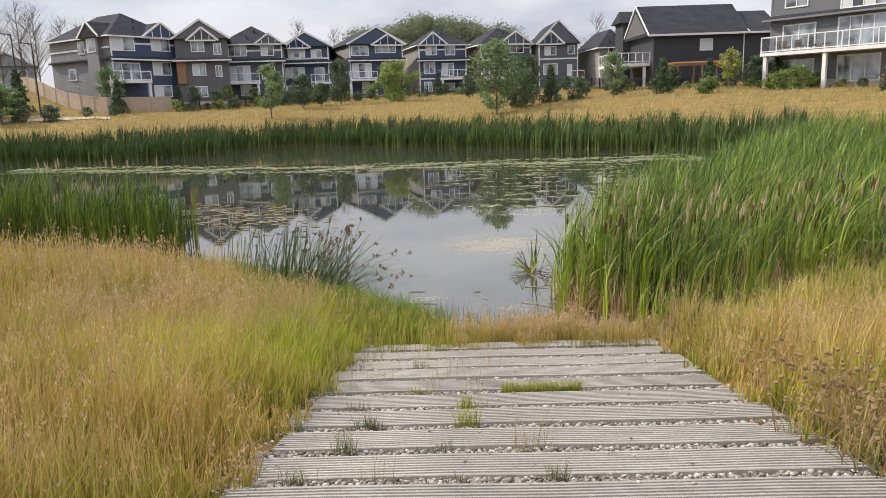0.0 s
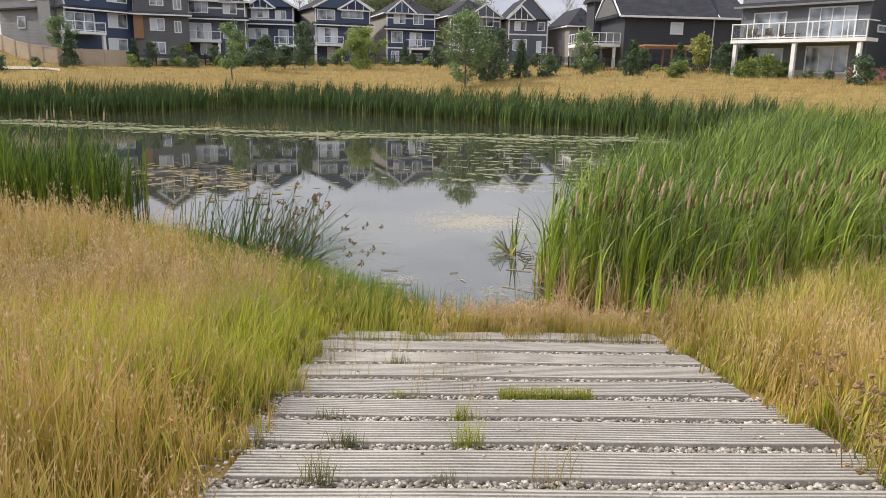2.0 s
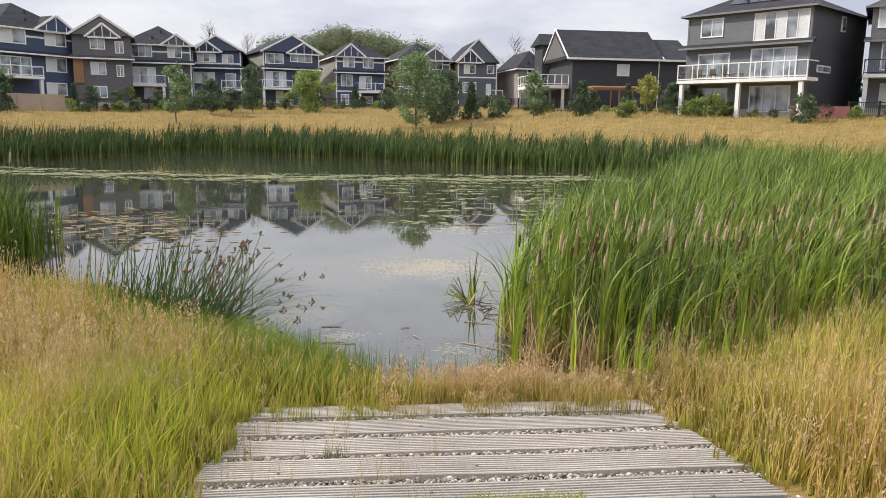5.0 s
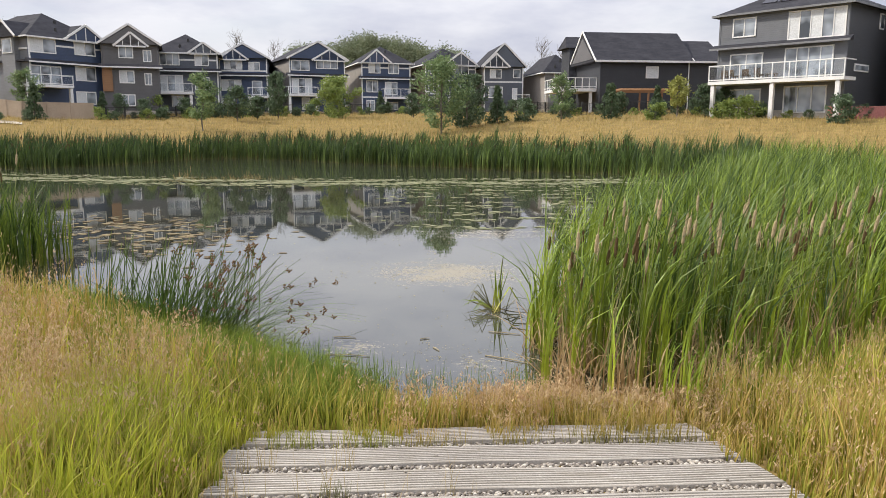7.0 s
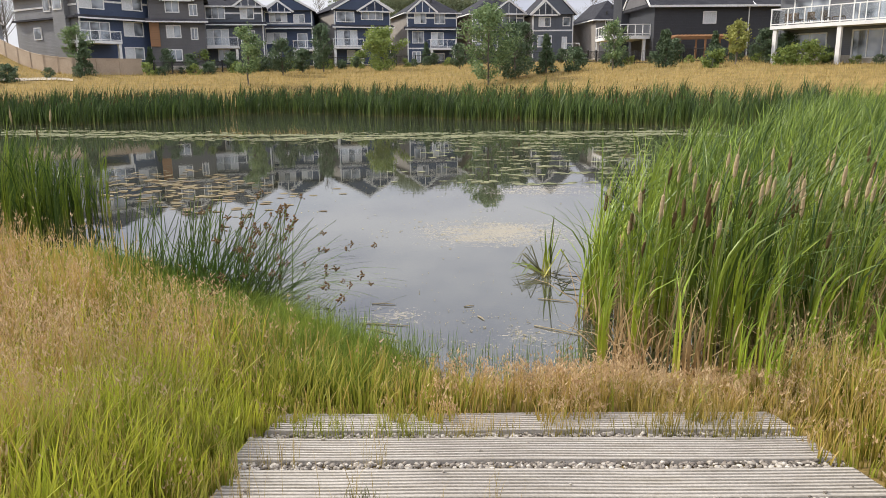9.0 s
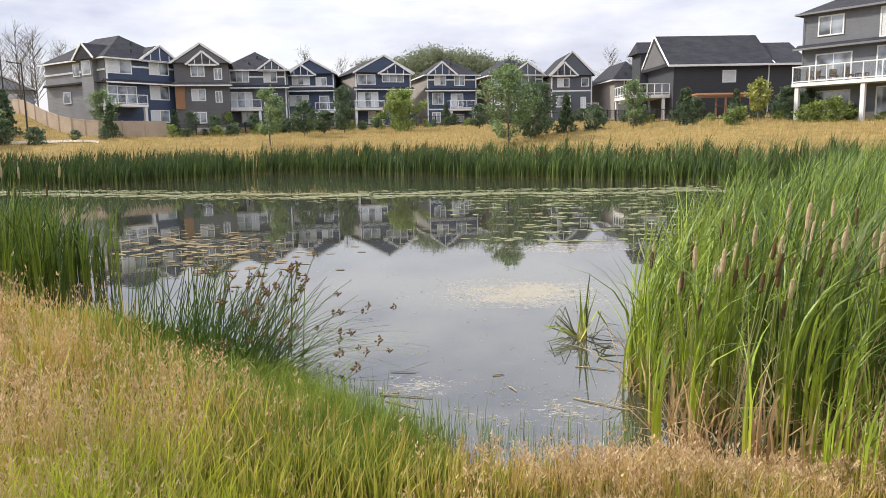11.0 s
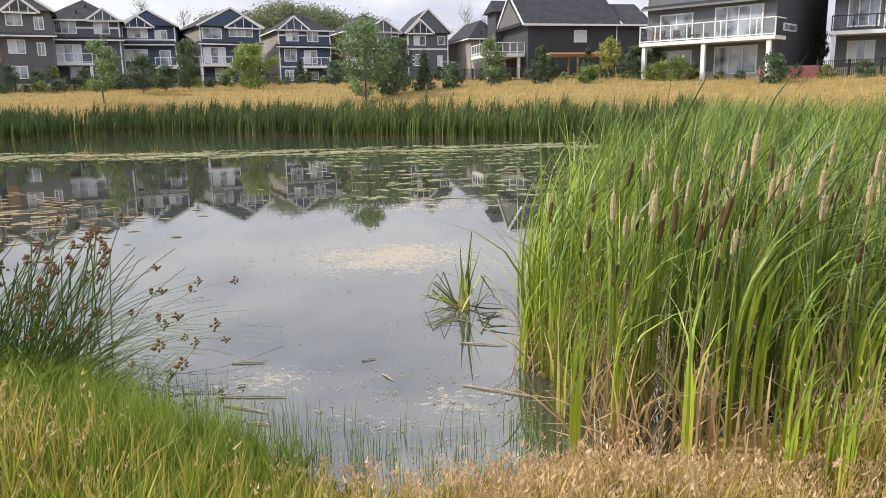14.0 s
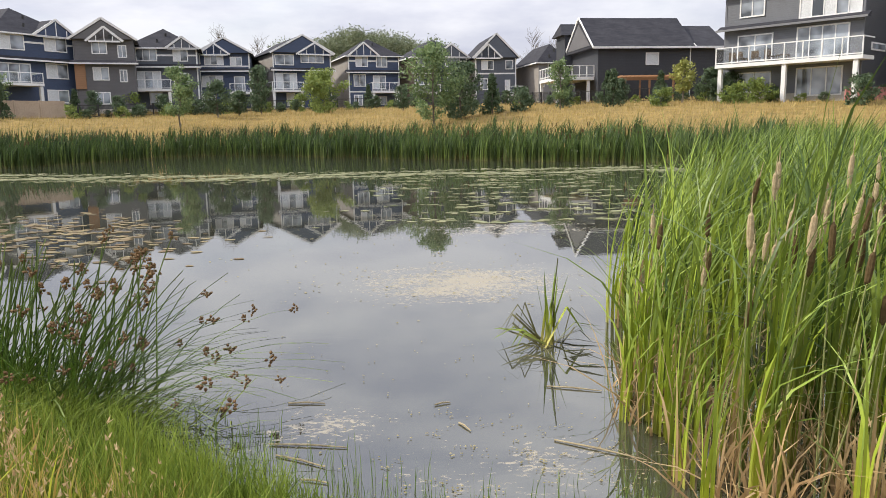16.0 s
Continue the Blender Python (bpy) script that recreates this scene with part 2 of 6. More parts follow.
def ground_z(x, y):
    x, y = np.asarray(x, float), np.asarray(y, float)
    d = shore_distance(x, y)
    z = np.interp(d, [-8, -3, 0, 5, 10, 20, 40, 60, 120], [-1.6, -0.7, 0, 0.85, 1.75, 3.1, 4.3, 4.6, 5.0])
    z = z + 2.4 * np.exp(-((x + 54) / 7.5) ** 2 - ((y - 87) / 9) ** 2)
    ramp = RAMP_A - RAMP_B * np.maximum(y, -6.0)
    ramp = np.where(y > 9.0, np.maximum(z, -9) * 0 + (RAMP_A - RAMP_B * 9.0) - (y - 9.0) * 0.16, ramp)
    off = np.maximum(np.maximum(RAMP_X0 - x, x - RAMP_X1), 0)
    w = np.clip(1 - off / 7.0, 0, 1) * np.clip((10.6 - y) / 1.5, 0, 1) * np.clip((y + 30) / 20, 0, 1)
    w = w * w * (3 - 2 * w)
    return z * (1 - w) + (ramp - 0.05) * w


def steps(*runs):
    """Grid lines: (start, end, step) one after another."""
    return np.unique(np.concatenate([np.arange(a, b, s) for a, b, s in runs]).round(3))


def grid_mesh(name, xs, ys, zfun, mat):
    X, Y = np.meshgrid(xs, ys)
    v = np.stack([X.ravel(), Y.ravel(), zfun(X.ravel(), Y.ravel())], 1)
    i = np.arange(len(ys) - 1)[:, None] * len(xs) + np.arange(len(xs) - 1)
    f = np.stack([i, i + 1, i + 1 + len(xs), i + len(xs)], -1).reshape(-1, 4)
    return mesh_np(name, v, f, mat)


gx = steps((-3000, -300, 300), (-300, -60, 12), (-60, -16, 1.5), (-16, 16, 0.4), (16, 70, 1.5), (70, 300, 12), (300, 3001, 300))
gy = steps((-3000, -300, 300), (-300, -24, 12), (-24, -4, 1.5), (-4, 18, 0.4), (18, 130, 1.5), (130, 300, 12), (300, 3001, 300))
ground = grid_mesh("ground", gx, gy, ground_z, M_SOIL)
tagged(ground, "dry sloping bank of soil and thatch round the pond", "ground", kind="structure")
water = grid_mesh("water", steps((-40, 34, 2)), steps((8, 71, 2)), lambda x, y: 0 * x, M_WATER)
tagged(water, "still brown-green pond water mirroring houses and sky", "water", kind="structure")


def box_bm(bm, x0, x1, y0, y1, z0, z1):
    vs = [bm.verts.new(c) for c in ((x0, y0, z0), (x1, y0, z0), (x1, y1, z0), (x0, y1, z0), (x0, y0, z1), (x1, y0, z1), (x1, y1, z1), (x0, y1, z1))]
    for q in ((3, 2, 1, 0), (4, 5, 6, 7), (0, 1, 5, 4), (1, 2, 6, 5), (2, 3, 7, 6), (3, 0, 4, 7)):
        bm.faces.new([vs[i] for i in q])


def box(name, mat, parent, x0, x1, y0, y1, z0, z1, label="", bevel=0.0):
    bm = bmesh.new()
    box_bm(bm, x0, x1, y0, y1, z0, z1)
    if bevel:
        bmesh.ops.bevel(bm, geom=bm.edges[:], offset=bevel, segments=1, affect="EDGES")
    return part(name, bm, mat, parent, label)


def solid(name, mat, parent, verts, faces, label=""):
    bm = bmesh.new()
    vs = [bm.verts.new(v) for v in verts]
    for f in faces:
        bm.faces.new([vs[i] for i in f])
    bmesh.ops.recalc_face_normals(bm, faces=bm.faces[:])
    return part(name, bm, mat, parent, label)


def bar(bm, a, b, w, t):
    """A board from a to b, w wide upwards and t thick."""
    a, b = Vector(a), Vector(b)
    ahead = (b - a).normalized()
    side = ahead.cross(Vector((0, 0, 1)))
    side = (side if side.length > 1e-3 else Vector((1, 0, 0))).normalized() * t / 2
    up = side.cross(ahead).normalized() * w / 2
    vs = [bm.verts.new(p + s * side + u * up) for p in (a, b) for s, u in ((-1, -1), (1, -1), (1, 1), (-1, 1))]
    for q in ((3, 2, 1, 0), (4, 5, 6, 7), (0, 1, 5, 4), (1, 2, 6, 5), (2, 3, 7, 6), (3, 0, 4, 7)):
        bm.faces.new([vs[i] for i in q])


# house materials
def siding(name, col, lap=0.16):
    def build(nt, bsdf):
        tc, sep = nt.nodes.new("ShaderNodeTexCoord"), nt.nodes.new("ShaderNodeSeparateXYZ")
        nt.links.new(tc.outputs["Object"], sep.inputs[0])
        fr = nt.nodes.new("ShaderNodeMath")
        fr.operation = "MULTIPLY"
        fr.inputs[1].default_value = 1 / lap
        nt.links.new(sep.outputs["Z"], fr.inputs[0])
        fc = nt.nodes.new("ShaderNodeMath")
        fc.operation = "FRACT"
        nt.links.new(fr.outputs[0], fc.inputs[0])
        n = noise_node(nt, 0.5, 4)
        c = ramp_node(nt, n.outputs["Fac"], ((0.3, tuple(v * 0.88 for v in col)), (0.7, tuple(v * 1.1 for v in col))))
        j = ramp_node(nt, fc.outputs[0], ((0.0, (0.55, 0.55, 0.55)), (0.12, (1, 1, 1))))
        m = mix_node(nt, c.outputs["Color"], j.outputs["Color"], 1.0, "MULTIPLY")
        nt.links.new(m.outputs["Color"], bsdf.inputs["Base Color"])
        bsdf.inputs["Roughness"].default_value = 0.6
        bump_node(nt, bsdf, fc.outputs[0], 0.5, 0.02)
    return material(name, build)


NAVY = siding("navy_siding", (0.044, 0.066, 0.125))
SLATE = siding("slate_siding", (0.085, 0.098, 0.125))
TAUPE = siding("taupe_siding", (0.115, 0.113, 0.12))
STEEL = siding("steel_grey_siding", (0.138, 0.147, 0.166))
CHARCOAL = siding("charcoal_siding", (0.034, 0.037, 0.046))
BLUE_SLATE = siding("blue_slate_siding", (0.055, 0.074, 0.10))
GREY_SIDE = siding("grey_siding", (0.18, 0.186, 0.20))
DARK_SIDE = siding("dark_grey_siding", (0.065, 0.069, 0.078))
PALE_BLUE = siding("pale_blue_siding", (0.30, 0.34, 0.40))
BEIGE = siding("beige_siding", (0.27, 0.25, 0.235))
BRICK_SIDE = siding("brown_siding", (0.24, 0.175, 0.15))
M_CEDAR = siding("cedar_boards", (0.28, 0.15, 0.075), 0.2)
M_BLUE_PANEL = siding("blue_panels", (0.045, 0.13, 0.26), 0.6)
M_WHITE = rough_surface("white_trim", (0.66, 0.66, 0.66), (0.82, 0.82, 0.81), 0.8, 0.5, 20, 0.05)
M_BLACK = rough_surface("black_metal", (0.02, 0.02, 0.02), (0.04, 0.04, 0.04), 2, 0.45, 30, 0.05)
M_SHINGLE = rough_surface("asphalt_shingles", (0.030, 0.031, 0.038), (0.055, 0.055, 0.064), 0.9, 0.9, 7, 0.5, (1, 1, 3))
M_SHINGLE_BROWN = rough_surface("brown_shingles", (0.062, 0.060, 0.066), (0.105, 0.101, 0.108), 0.9, 0.9, 7, 0.5, (1, 1, 3))
M_FENCE = rough_surface("tan_fence_panels", (0.36, 0.28, 0.21), (0.46, 0.37, 0.28), 0.7, 0.7, 12, 0.2)
M_BLIND = rough_surface("drawn_blind", (0.54, 0.56, 0.58), (0.68, 0.70, 0.72), 0.5, 0.3, 9, 0.1)


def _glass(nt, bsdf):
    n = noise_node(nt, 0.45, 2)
    # pale noise patches put sky reflections and blinds into the pane's base colour
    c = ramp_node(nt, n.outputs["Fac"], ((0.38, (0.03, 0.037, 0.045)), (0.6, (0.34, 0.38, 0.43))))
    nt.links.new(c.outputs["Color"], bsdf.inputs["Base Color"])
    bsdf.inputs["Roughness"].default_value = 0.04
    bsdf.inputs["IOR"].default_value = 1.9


M_GLASS = material("glass_painted_reflections", _glass)


def _rail_glass(nt, bsdf):
    bsdf.inputs["Base Color"].default_value = (0.92, 0.94, 0.95, 1)
    bsdf.inputs["Roughness"].default_value = 0.03
    bsdf.inputs["Transmission Weight"].default_value = 0.97
    bsdf.inputs["IOR"].default_value = 1.1


M_RAIL_GLASS = material("rail_glass", _rail_glass)

HOUSE_DIM = {}


def house(origin, turn, width, depth, z0, z1, front, side, label="", roof_mat=None):
    h = new("house")
    h.matrix_world = pose(origin[0], origin[1], 0, 0, 0, turn)
    tagged(h, label or "dark three-storey house with white window trim above the bank", "house", "houses round the pond")
    HOUSE_DIM[h.name] = (width, depth, z0, z1, front, roof_mat or M_SHINGLE)
    box("side_wall", side, h, 0.0, width, 0.12, depth, z0 - 2.5, z1)
    box("front_wall", front, h, -0.02, width + 0.02, -0.06, 0.12, z0 - 2.5, z1)
    for x in (-0.03, width - 0.13):
        box("corner_trim", M_WHITE if front in (NAVY, SLATE) else front, h, x, x + 0.16, -0.09, 0.0, z0 - 1.0, z1 - 0.02)
    box("foundation", M_CONCRETE, h, -0.04, width + 0.04, -0.08, depth, z0 - 2.6, z0 + 0.15)
    return h


def window(h, u0, u1, z0, z1, lights=2, door=False, y=0.0, blind=None):
    """A white frame with its mullions and panes."""
    t = 0.11
    bm = bmesh.new()
    rings = []
    for yy in (y - 0.13, y - 0.05):
        for i in (0.0, t):
            rings.append([bm.verts.new(c) for c in ((u0 + i, yy, z0 + i), (u1 - i, yy, z0 + i), (u1 - i, yy, z1 - i), (u0 + i, yy, z1 - i))])
    for p, q in ((0, 1), (1, 3), (3, 2), (2, 0)):
        for k in range(4):
            n = (k + 1) % 4
            bm.faces.new((rings[p][k], rings[p][n], rings[q][n], rings[q][k]))
    bmesh.ops.recalc_face_normals(bm, faces=bm.faces[:])
    fr = part("patio_door" if door else "window", bm, M_WHITE, h)
    pw = (u1 - u0 - t) / lights
    for k in range(1, lights):
        c = u0 + t / 2 + pw * k
        box("mullion", M_WHITE, fr, c - 0.04, c + 0.04, y - 0.128, y - 0.052, z0 + t, z1 - t)
    dark = blind if blind is not None else (round(u0 * 7.3 + z0 * 3.1) % 3 == 0)
    for k in range(lights):
        a = u0 + t / 2 + pw * k
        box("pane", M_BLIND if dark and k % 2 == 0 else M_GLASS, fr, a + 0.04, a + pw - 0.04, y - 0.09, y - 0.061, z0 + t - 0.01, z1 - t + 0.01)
    return fr


def fascia(h, roof, x0, x1, y0, y1, z):
    front = HOUSE_DIM[h.name][4]
    mat = GREY_SIDE if front is STEEL else (M_BLACK if front is BLUE_SLATE else M_WHITE)
    for a, b in (((x0, y0), (x1, y0)), ((x1, y0), (x1, y1)), ((x0, y1), (x0, y0))):
        bm = bmesh.new()
        bar(bm, (*a, z - 0.02), (*b, z - 0.02), 0.16, 0.06)
        part("fascia", bm, mat, roof)


def hip_roof(h, peak, over=0.55):
    w, d, z0, z1, front, mat = HOUSE_DIM[h.name]
    x0, x1, y0, y1 = -over, w + over, -over, d + over
    run = min(x1 - x0, y1 - y0) / 2 * 0.92
    cx, cy = (x0 + x1) / 2, (y0 + y1) / 2
    if x1 - x0 > y1 - y0:
        r = [(x0 + run, cy), (x1 - run, cy)]
    else:
        r = [(cx, y0 + run), (cx, y1 - run)]
    v = [(x0, y0, z1), (x1, y0, z1), (x1, y1, z1), (x0, y1, z1), (*r[0], peak), (*r[1], peak)]
    f = [(0, 1, 2, 3), (0, 1, 5, 4), (2, 3, 4, 5), (1, 2, 5), (3, 0, 4)] if x1 - x0 > y1 - y0 else [(0, 1, 2, 3), (0, 1, 4), (1, 2, 5, 4), (2, 3, 5), (3, 0, 4, 5)]
    roof = solid("roof", mat, h, v, f)
    fascia(h, roof, x0, x1, y0, y1, z1)
    for k in (0.3, 0.62):
        bm = bmesh.new()
        bmesh.ops.create_cone(bm, cap_ends=True, segments=8, radius1=0.13, radius2=0.13, depth=0.5, matrix=Matrix.Translation((cx + (k - 0.5) * 3, y0 + run * k, z1 + (peak - z1) * k + 0.08)))
        part("roof_vent", bm, M_BLACK, roof)
    return roof


def barge(roof, u0, u1, um, y, z0, z1, w=0.24):
    for u in (u0, u1):
        bm = bmesh.new()
        bar(bm, (u, y, z0 - 0.02), (um, y, z1 - 0.02), w, 0.07)
        part("barge_board", bm, M_WHITE, roof)


def gable_prism(name, mat, h, u0, u1, um, y0, y1, z0, z1):
    v = [(u0, y0, z0), (u1, y0, z0), (um, y0, z1), (u0, y1, z0), (u1, y1, z0), (um, y1, z1)]
    return solid(name, mat, h, v, [(0, 1, 2), (3, 5, 4), (0, 3, 4, 1), (1, 4, 5, 2), (2, 5, 3, 0)])


def gable_roof(h, um, peak, over=0.5):
    """Ridge from front to back, the gable to the pond."""
    w, d, z0, z1, front, mat = HOUSE_DIM[h.name]
    um = w / 2
    roof = gable_prism("roof", mat, h, -over, w + over, um, -over, d + over, z1, peak)
    g = solid("gable_wall", front, roof, [(-over + 0.5, -over - 0.03, z1 + 0.05), (w + over - 0.5, -over - 0.03, z1 + 0.05), (um, -over - 0.03, peak - 0.3),
                                          (-over + 0.5, -over + 0.05, z1 + 0.05), (w + over - 0.5, -over + 0.05, z1 + 0.05), (um, -over + 0.05, peak - 0.3)],
              [(0, 1, 2), (3, 5, 4), (0, 3, 4, 1), (1, 4, 5, 2), (2, 5, 3, 0)])
    barge(roof, -over, w + over, um, -over - 0.07, z1, peak)
    return roof


def front_gable(h, u0, u1, z0, peak, back=5.0, timber=True):
    w, d, _, z1, front, mat = HOUSE_DIM[h.name]
    um = (u0 + u1) / 2
    y0 = -0.5
    roof = gable_prism("gable_roof", mat, h, u0, u1, um, y0, back, z0 - 0.05, peak)
    i = 0.42
    solid("gable_wall", front, roof, [(u0 + i, y0 - 0.03, z0), (u1 - i, y0 - 0.03, z0), (um, y0 - 0.03, peak - 0.25),
                                      (u0 + i, y0 + 0.04, z0), (u1 - i, y0 + 0.04, z0), (um, y0 + 0.04, peak - 0.25)],
          [(0, 1, 2), (3, 5, 4), (0, 3, 4, 1), (1, 4, 5, 2), (2, 5, 3, 0)])
    barge(roof, u0, u1, um, y0 - 0.08, z0, peak)
    if timber:
        hgt = peak - z0
        for k in (-0.22, 0, 0.22):
            top = z0 + hgt * (1 - abs(k) * 2) - 0.3
            c = um + k * (u1 - u0)
            box("gable_timber", M_WHITE, roof, c - 0.045, c + 0.045, y0 - 0.075, y0 - 0.032, z0 + 0.06, max(top, z0 + 0.2), "white gable timber")
        box("gable_timber", M_WHITE, roof, u0 + 0.3, u1 - 0.3, y0 - 0.08, y0 - 0.032, z0 - 0.12, z0 + 0.06, "white gable timber")
    return roof


def skirt_roof(h, z):
    w, d, z0, z1, front, mat = HOUSE_DIM[h.name]
    v = [(-0.45, -0.75, z - 0.12), (w + 0.45, -0.75, z - 0.12), (w + 0.45, -0.06, z + 0.28), (-0.45, -0.06, z + 0.28), (-0.45, -0.06, z - 0.12), (w + 0.45, -0.06, z - 0.12)]
    s = solid("skirt_roof", mat, h, v, [(0, 1, 2, 3), (0, 4, 5, 1), (3, 2, 5, 4), (0, 3, 4), (1, 5, 2)])
    box("fascia", GREY_SIDE if front is STEEL else (M_BLACK if front is BLUE_SLATE else M_WHITE), s, -0.47, w + 0.47, -0.8, -0.72, z - 0.2, z - 0.04)


def belt(h, z):
    w = HOUSE_DIM[h.name][0]
    box("trim_band", M_WHITE, h, 0.05, w - 0.05, -0.085, -0.055, z - 0.1, z + 0.1)


def deck(h, u0, u1, z, rail, black=False, out=2.2):
    z0 = HOUSE_DIM[h.name][2]
    mat = M_BLACK if black else M_WHITE
    dark = HOUSE_DIM[h.name][4] is BLUE_SLATE
    d = box("deck", STEEL if dark else M_WHITE, h, u0, u1, -out, -0.02, z - 0.28, z, "grey raised deck" if dark else "white raised deck")
    n = max(2, round((u1 - u0) / 1.4))
    for k in range(n + 1):
        c = u0 + 0.05 + (u1 - u0 - 0.1) * k / n
        box("rail_post", mat, d, c - 0.04, c + 0.04, -out + 0.02, -out + 0.1, z + 0.004, z + rail)
    for zz in (rail, 0.12):
        box("rail_bar", mat, d, u0, u1, -out + 0.01, -out + 0.09, z + zz - 0.05, z + zz + 0.03)
    for u in (u0 + 0.04, u1 - 0.04):
        box("rail_bar", mat, d, u - 0.04, u + 0.04, -out + 0.1, -0.1, z + rail - 0.05, z + rail + 0.03)
    if black:
        bm = bmesh.new()
        k = u0 + 0.15
        while k < u1:
            box_bm(bm, k - 0.01, k + 0.01, -out + 0.04, -out + 0.06, z + 0.12, z + rail - 0.05)
            k += 0.15
        part("baluster_row", bm, M_BLACK, d)["kind"] = "stuff"
    else:
        box("rail_panel", M_RAIL_GLASS, d, u0 + 0.1, u1 - 0.1, -out + 0.045, -out + 0.055, z + 0.15, z + rail - 0.06)
    for c in ((u0 + 0.25, u1 - 0.25) if u1 - u0 < 7 else (u0 + 0.4, (u0 + u1) / 2, u1 - 0.5)):
        box("deck_post", BLUE_SLATE if HOUSE_DIM[h.name][4] is BLUE_SLATE else M_WHITE, d, c - 0.16, c + 0.16, -out + 0.1, -out + 0.42, z0 - 1.5, z - 0.31)
    return d


# houses, each as origin, turn, width, depth, foot and eaves

h = house((-40.83, 87.97), 57.42, 8.91, 13, 4.18, 12.15, NAVY, GREY_SIDE, "navy and grey three-storey house with hip roof and corner deck")
window(h, 0.06, 3.14, 10.48, 12.09, 2)
window(h, 5.35, 8.02, 10.58, 12.22, 2)
window(h, 5.3, 7.91, 7.69, 9.35, 2)
window(h, 5.18, 7.75, 5.06, 6.52, 2)
window(h, -0.11, 3.58, 6.86, 9.16, 3, door=True)
hip_roof(h, 15.33)
front_gable(h, 3.83, 9.43, 12.12, 13.99)
skirt_roof(h, 9.59)
belt(h, 11.38)
deck(h, -1.84, 3.56, 7.0, 1.06, black=False)

# its grey side: windows and a projecting bay
for y0, y1, z0, z1 in ((5.2, 6.6, 10.4, 11.9), (7.6, 9.2, 7.4, 8.8)):
    sw = box("side_window", M_WHITE, h, -0.1, -0.0, y0, y1, z0, z1)
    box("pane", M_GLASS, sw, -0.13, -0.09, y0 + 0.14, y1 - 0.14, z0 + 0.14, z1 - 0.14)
box("side_bay", GREY_SIDE, h, -0.6, -0.01, 1.6, 4.0, 6.4, 12.1)
sw = box("side_window", M_WHITE, h, -0.68, -0.58, 1.9, 3.7, 10.4, 12.0)
box("pane", M_GLASS, sw, -0.71, -0.67, 2.05, 3.55, 10.55, 11.85)
gable = solid("side_gable", M_SHINGLE, h, [(-1.0, 0.6, 12.1), (-1.0, 5.0, 12.1), (-1.0, 2.8, 13.9), (3.0, 0.6, 12.1), (3.0, 5.0, 12.1), (3.0, 2.8, 13.9)], [(0, 1, 2), (3, 5, 4), (0, 3, 4, 1), (1, 4, 5, 2), (2, 5, 3, 0)])
for y in (0.6, 5.0):
    bm = bmesh.new()
    bar(bm, (-1.04, y, 12.1), (-1.04, 2.8, 13.9), 0.24, 0.07)
    part("barge_board", bm, M_WHITE, gable)
for z in (9.6, 10.9):
    box("side_trim", M_WHITE if z > 10 else M_SHINGLE, h, -0.12 if z > 10 else -0.5, -0.0, 0.1, 12.9, z - 0.1, z + 0.1)

h = house((-35.62, 94.49), 16.0, 6.12, 12, 4.24, 12.03, TAUPE, TAUPE, "taupe three-storey house with wide front gable", roof_mat=M_SHINGLE_BROWN)
taupe_house = h
window(h, 1.79, 3.41, 10.47, 11.87, 2)
window(h, 4.46, 5.43, 10.09, 11.49, 2)
window(h, 1.72, 3.41, 7.57, 9.06, 2)
window(h, 4.49, 5.32, 7.38, 8.79, 2)
window(h, 1.79, 3.37, 4.91, 6.29, 2)
gable_roof(h, 3.3, 14.36)
front_gable(h, 1.28, 5.18, 11.84, 13.44)
skirt_roof(h, 9.52)

h = house((-32.04, 101.03), 12.0, 7.91, 12, 4.3, 11.69, SLATE, SLATE, "slate three-storey house with hip roof and white deck")
window(h, 0.87, 3.3, 10.16, 11.67, 3)
window(h, 5.11, 6.85, 10.14, 11.58, 2)
window(h, 5.03, 6.83, 7.1, 8.79, 2)
window(h, 2.1, 3.6, 4.96, 6.5, 2)
window(h, 0.78, 3.61, 6.82, 8.97, 3, door=True)
hip_roof(h, 14.42)
front_gable(h, 4.26, 8.23, 11.64, 13.06)
skirt_roof(h, 9.56)
belt(h, 10.87)
deck(h, 0.36, 4.83, 6.78, 1.08, black=False)

h = house((-25.65, 109.01), 8.0, 6.38, 12, 4.42, 11.71, NAVY, NAVY, "navy three-storey house under a broad gable")
window(h, 0.63, 3.08, 10.22, 11.62, 3)
window(h, 3.88, 5.41, 10.07, 11.29, 2)
window(h, 0.18, 2.88, 7.37, 8.88, 3)
window(h, 0.23, 1.9, 4.85, 6.34, 2)
window(h, 4.27, 5.67, 6.8, 8.76, 1, door=True)
gable_roof(h, 3.01, 13.74)
front_gable(h, -0.13, 3.99, 11.53, 13.03)
skirt_roof(h, 9.51)
belt(h, 10.06)
deck(h, 3.78, 7.11, 6.64, 1.09, black=False)

h = house((-16.57, 111.77), 23.95, 8.2, 12, 4.5, 11.97, NAVY, BEIGE, "navy house with two gables, beige side and small deck")
window(h, 0.25, 2.91, 10.34, 11.8, 2)
window(h, 3.87, 7.16, 10.7, 11.87, 3)
window(h, 4.87, 7.01, 7.74, 9.42, 2)
window(h, 0.26, 3.25, 7.15, 9.32, 3, door=True)
window(h, 1.65, 2.86, 4.85, 6.61, 1, door=True)
gable_roof(h, 3.58, 14.44)
front_gable(h, 3.14, 8.51, 11.84, 13.44)
skirt_roof(h, 9.76)
deck(h, -0.82, 3.52, 6.98, 1.03, black=False)

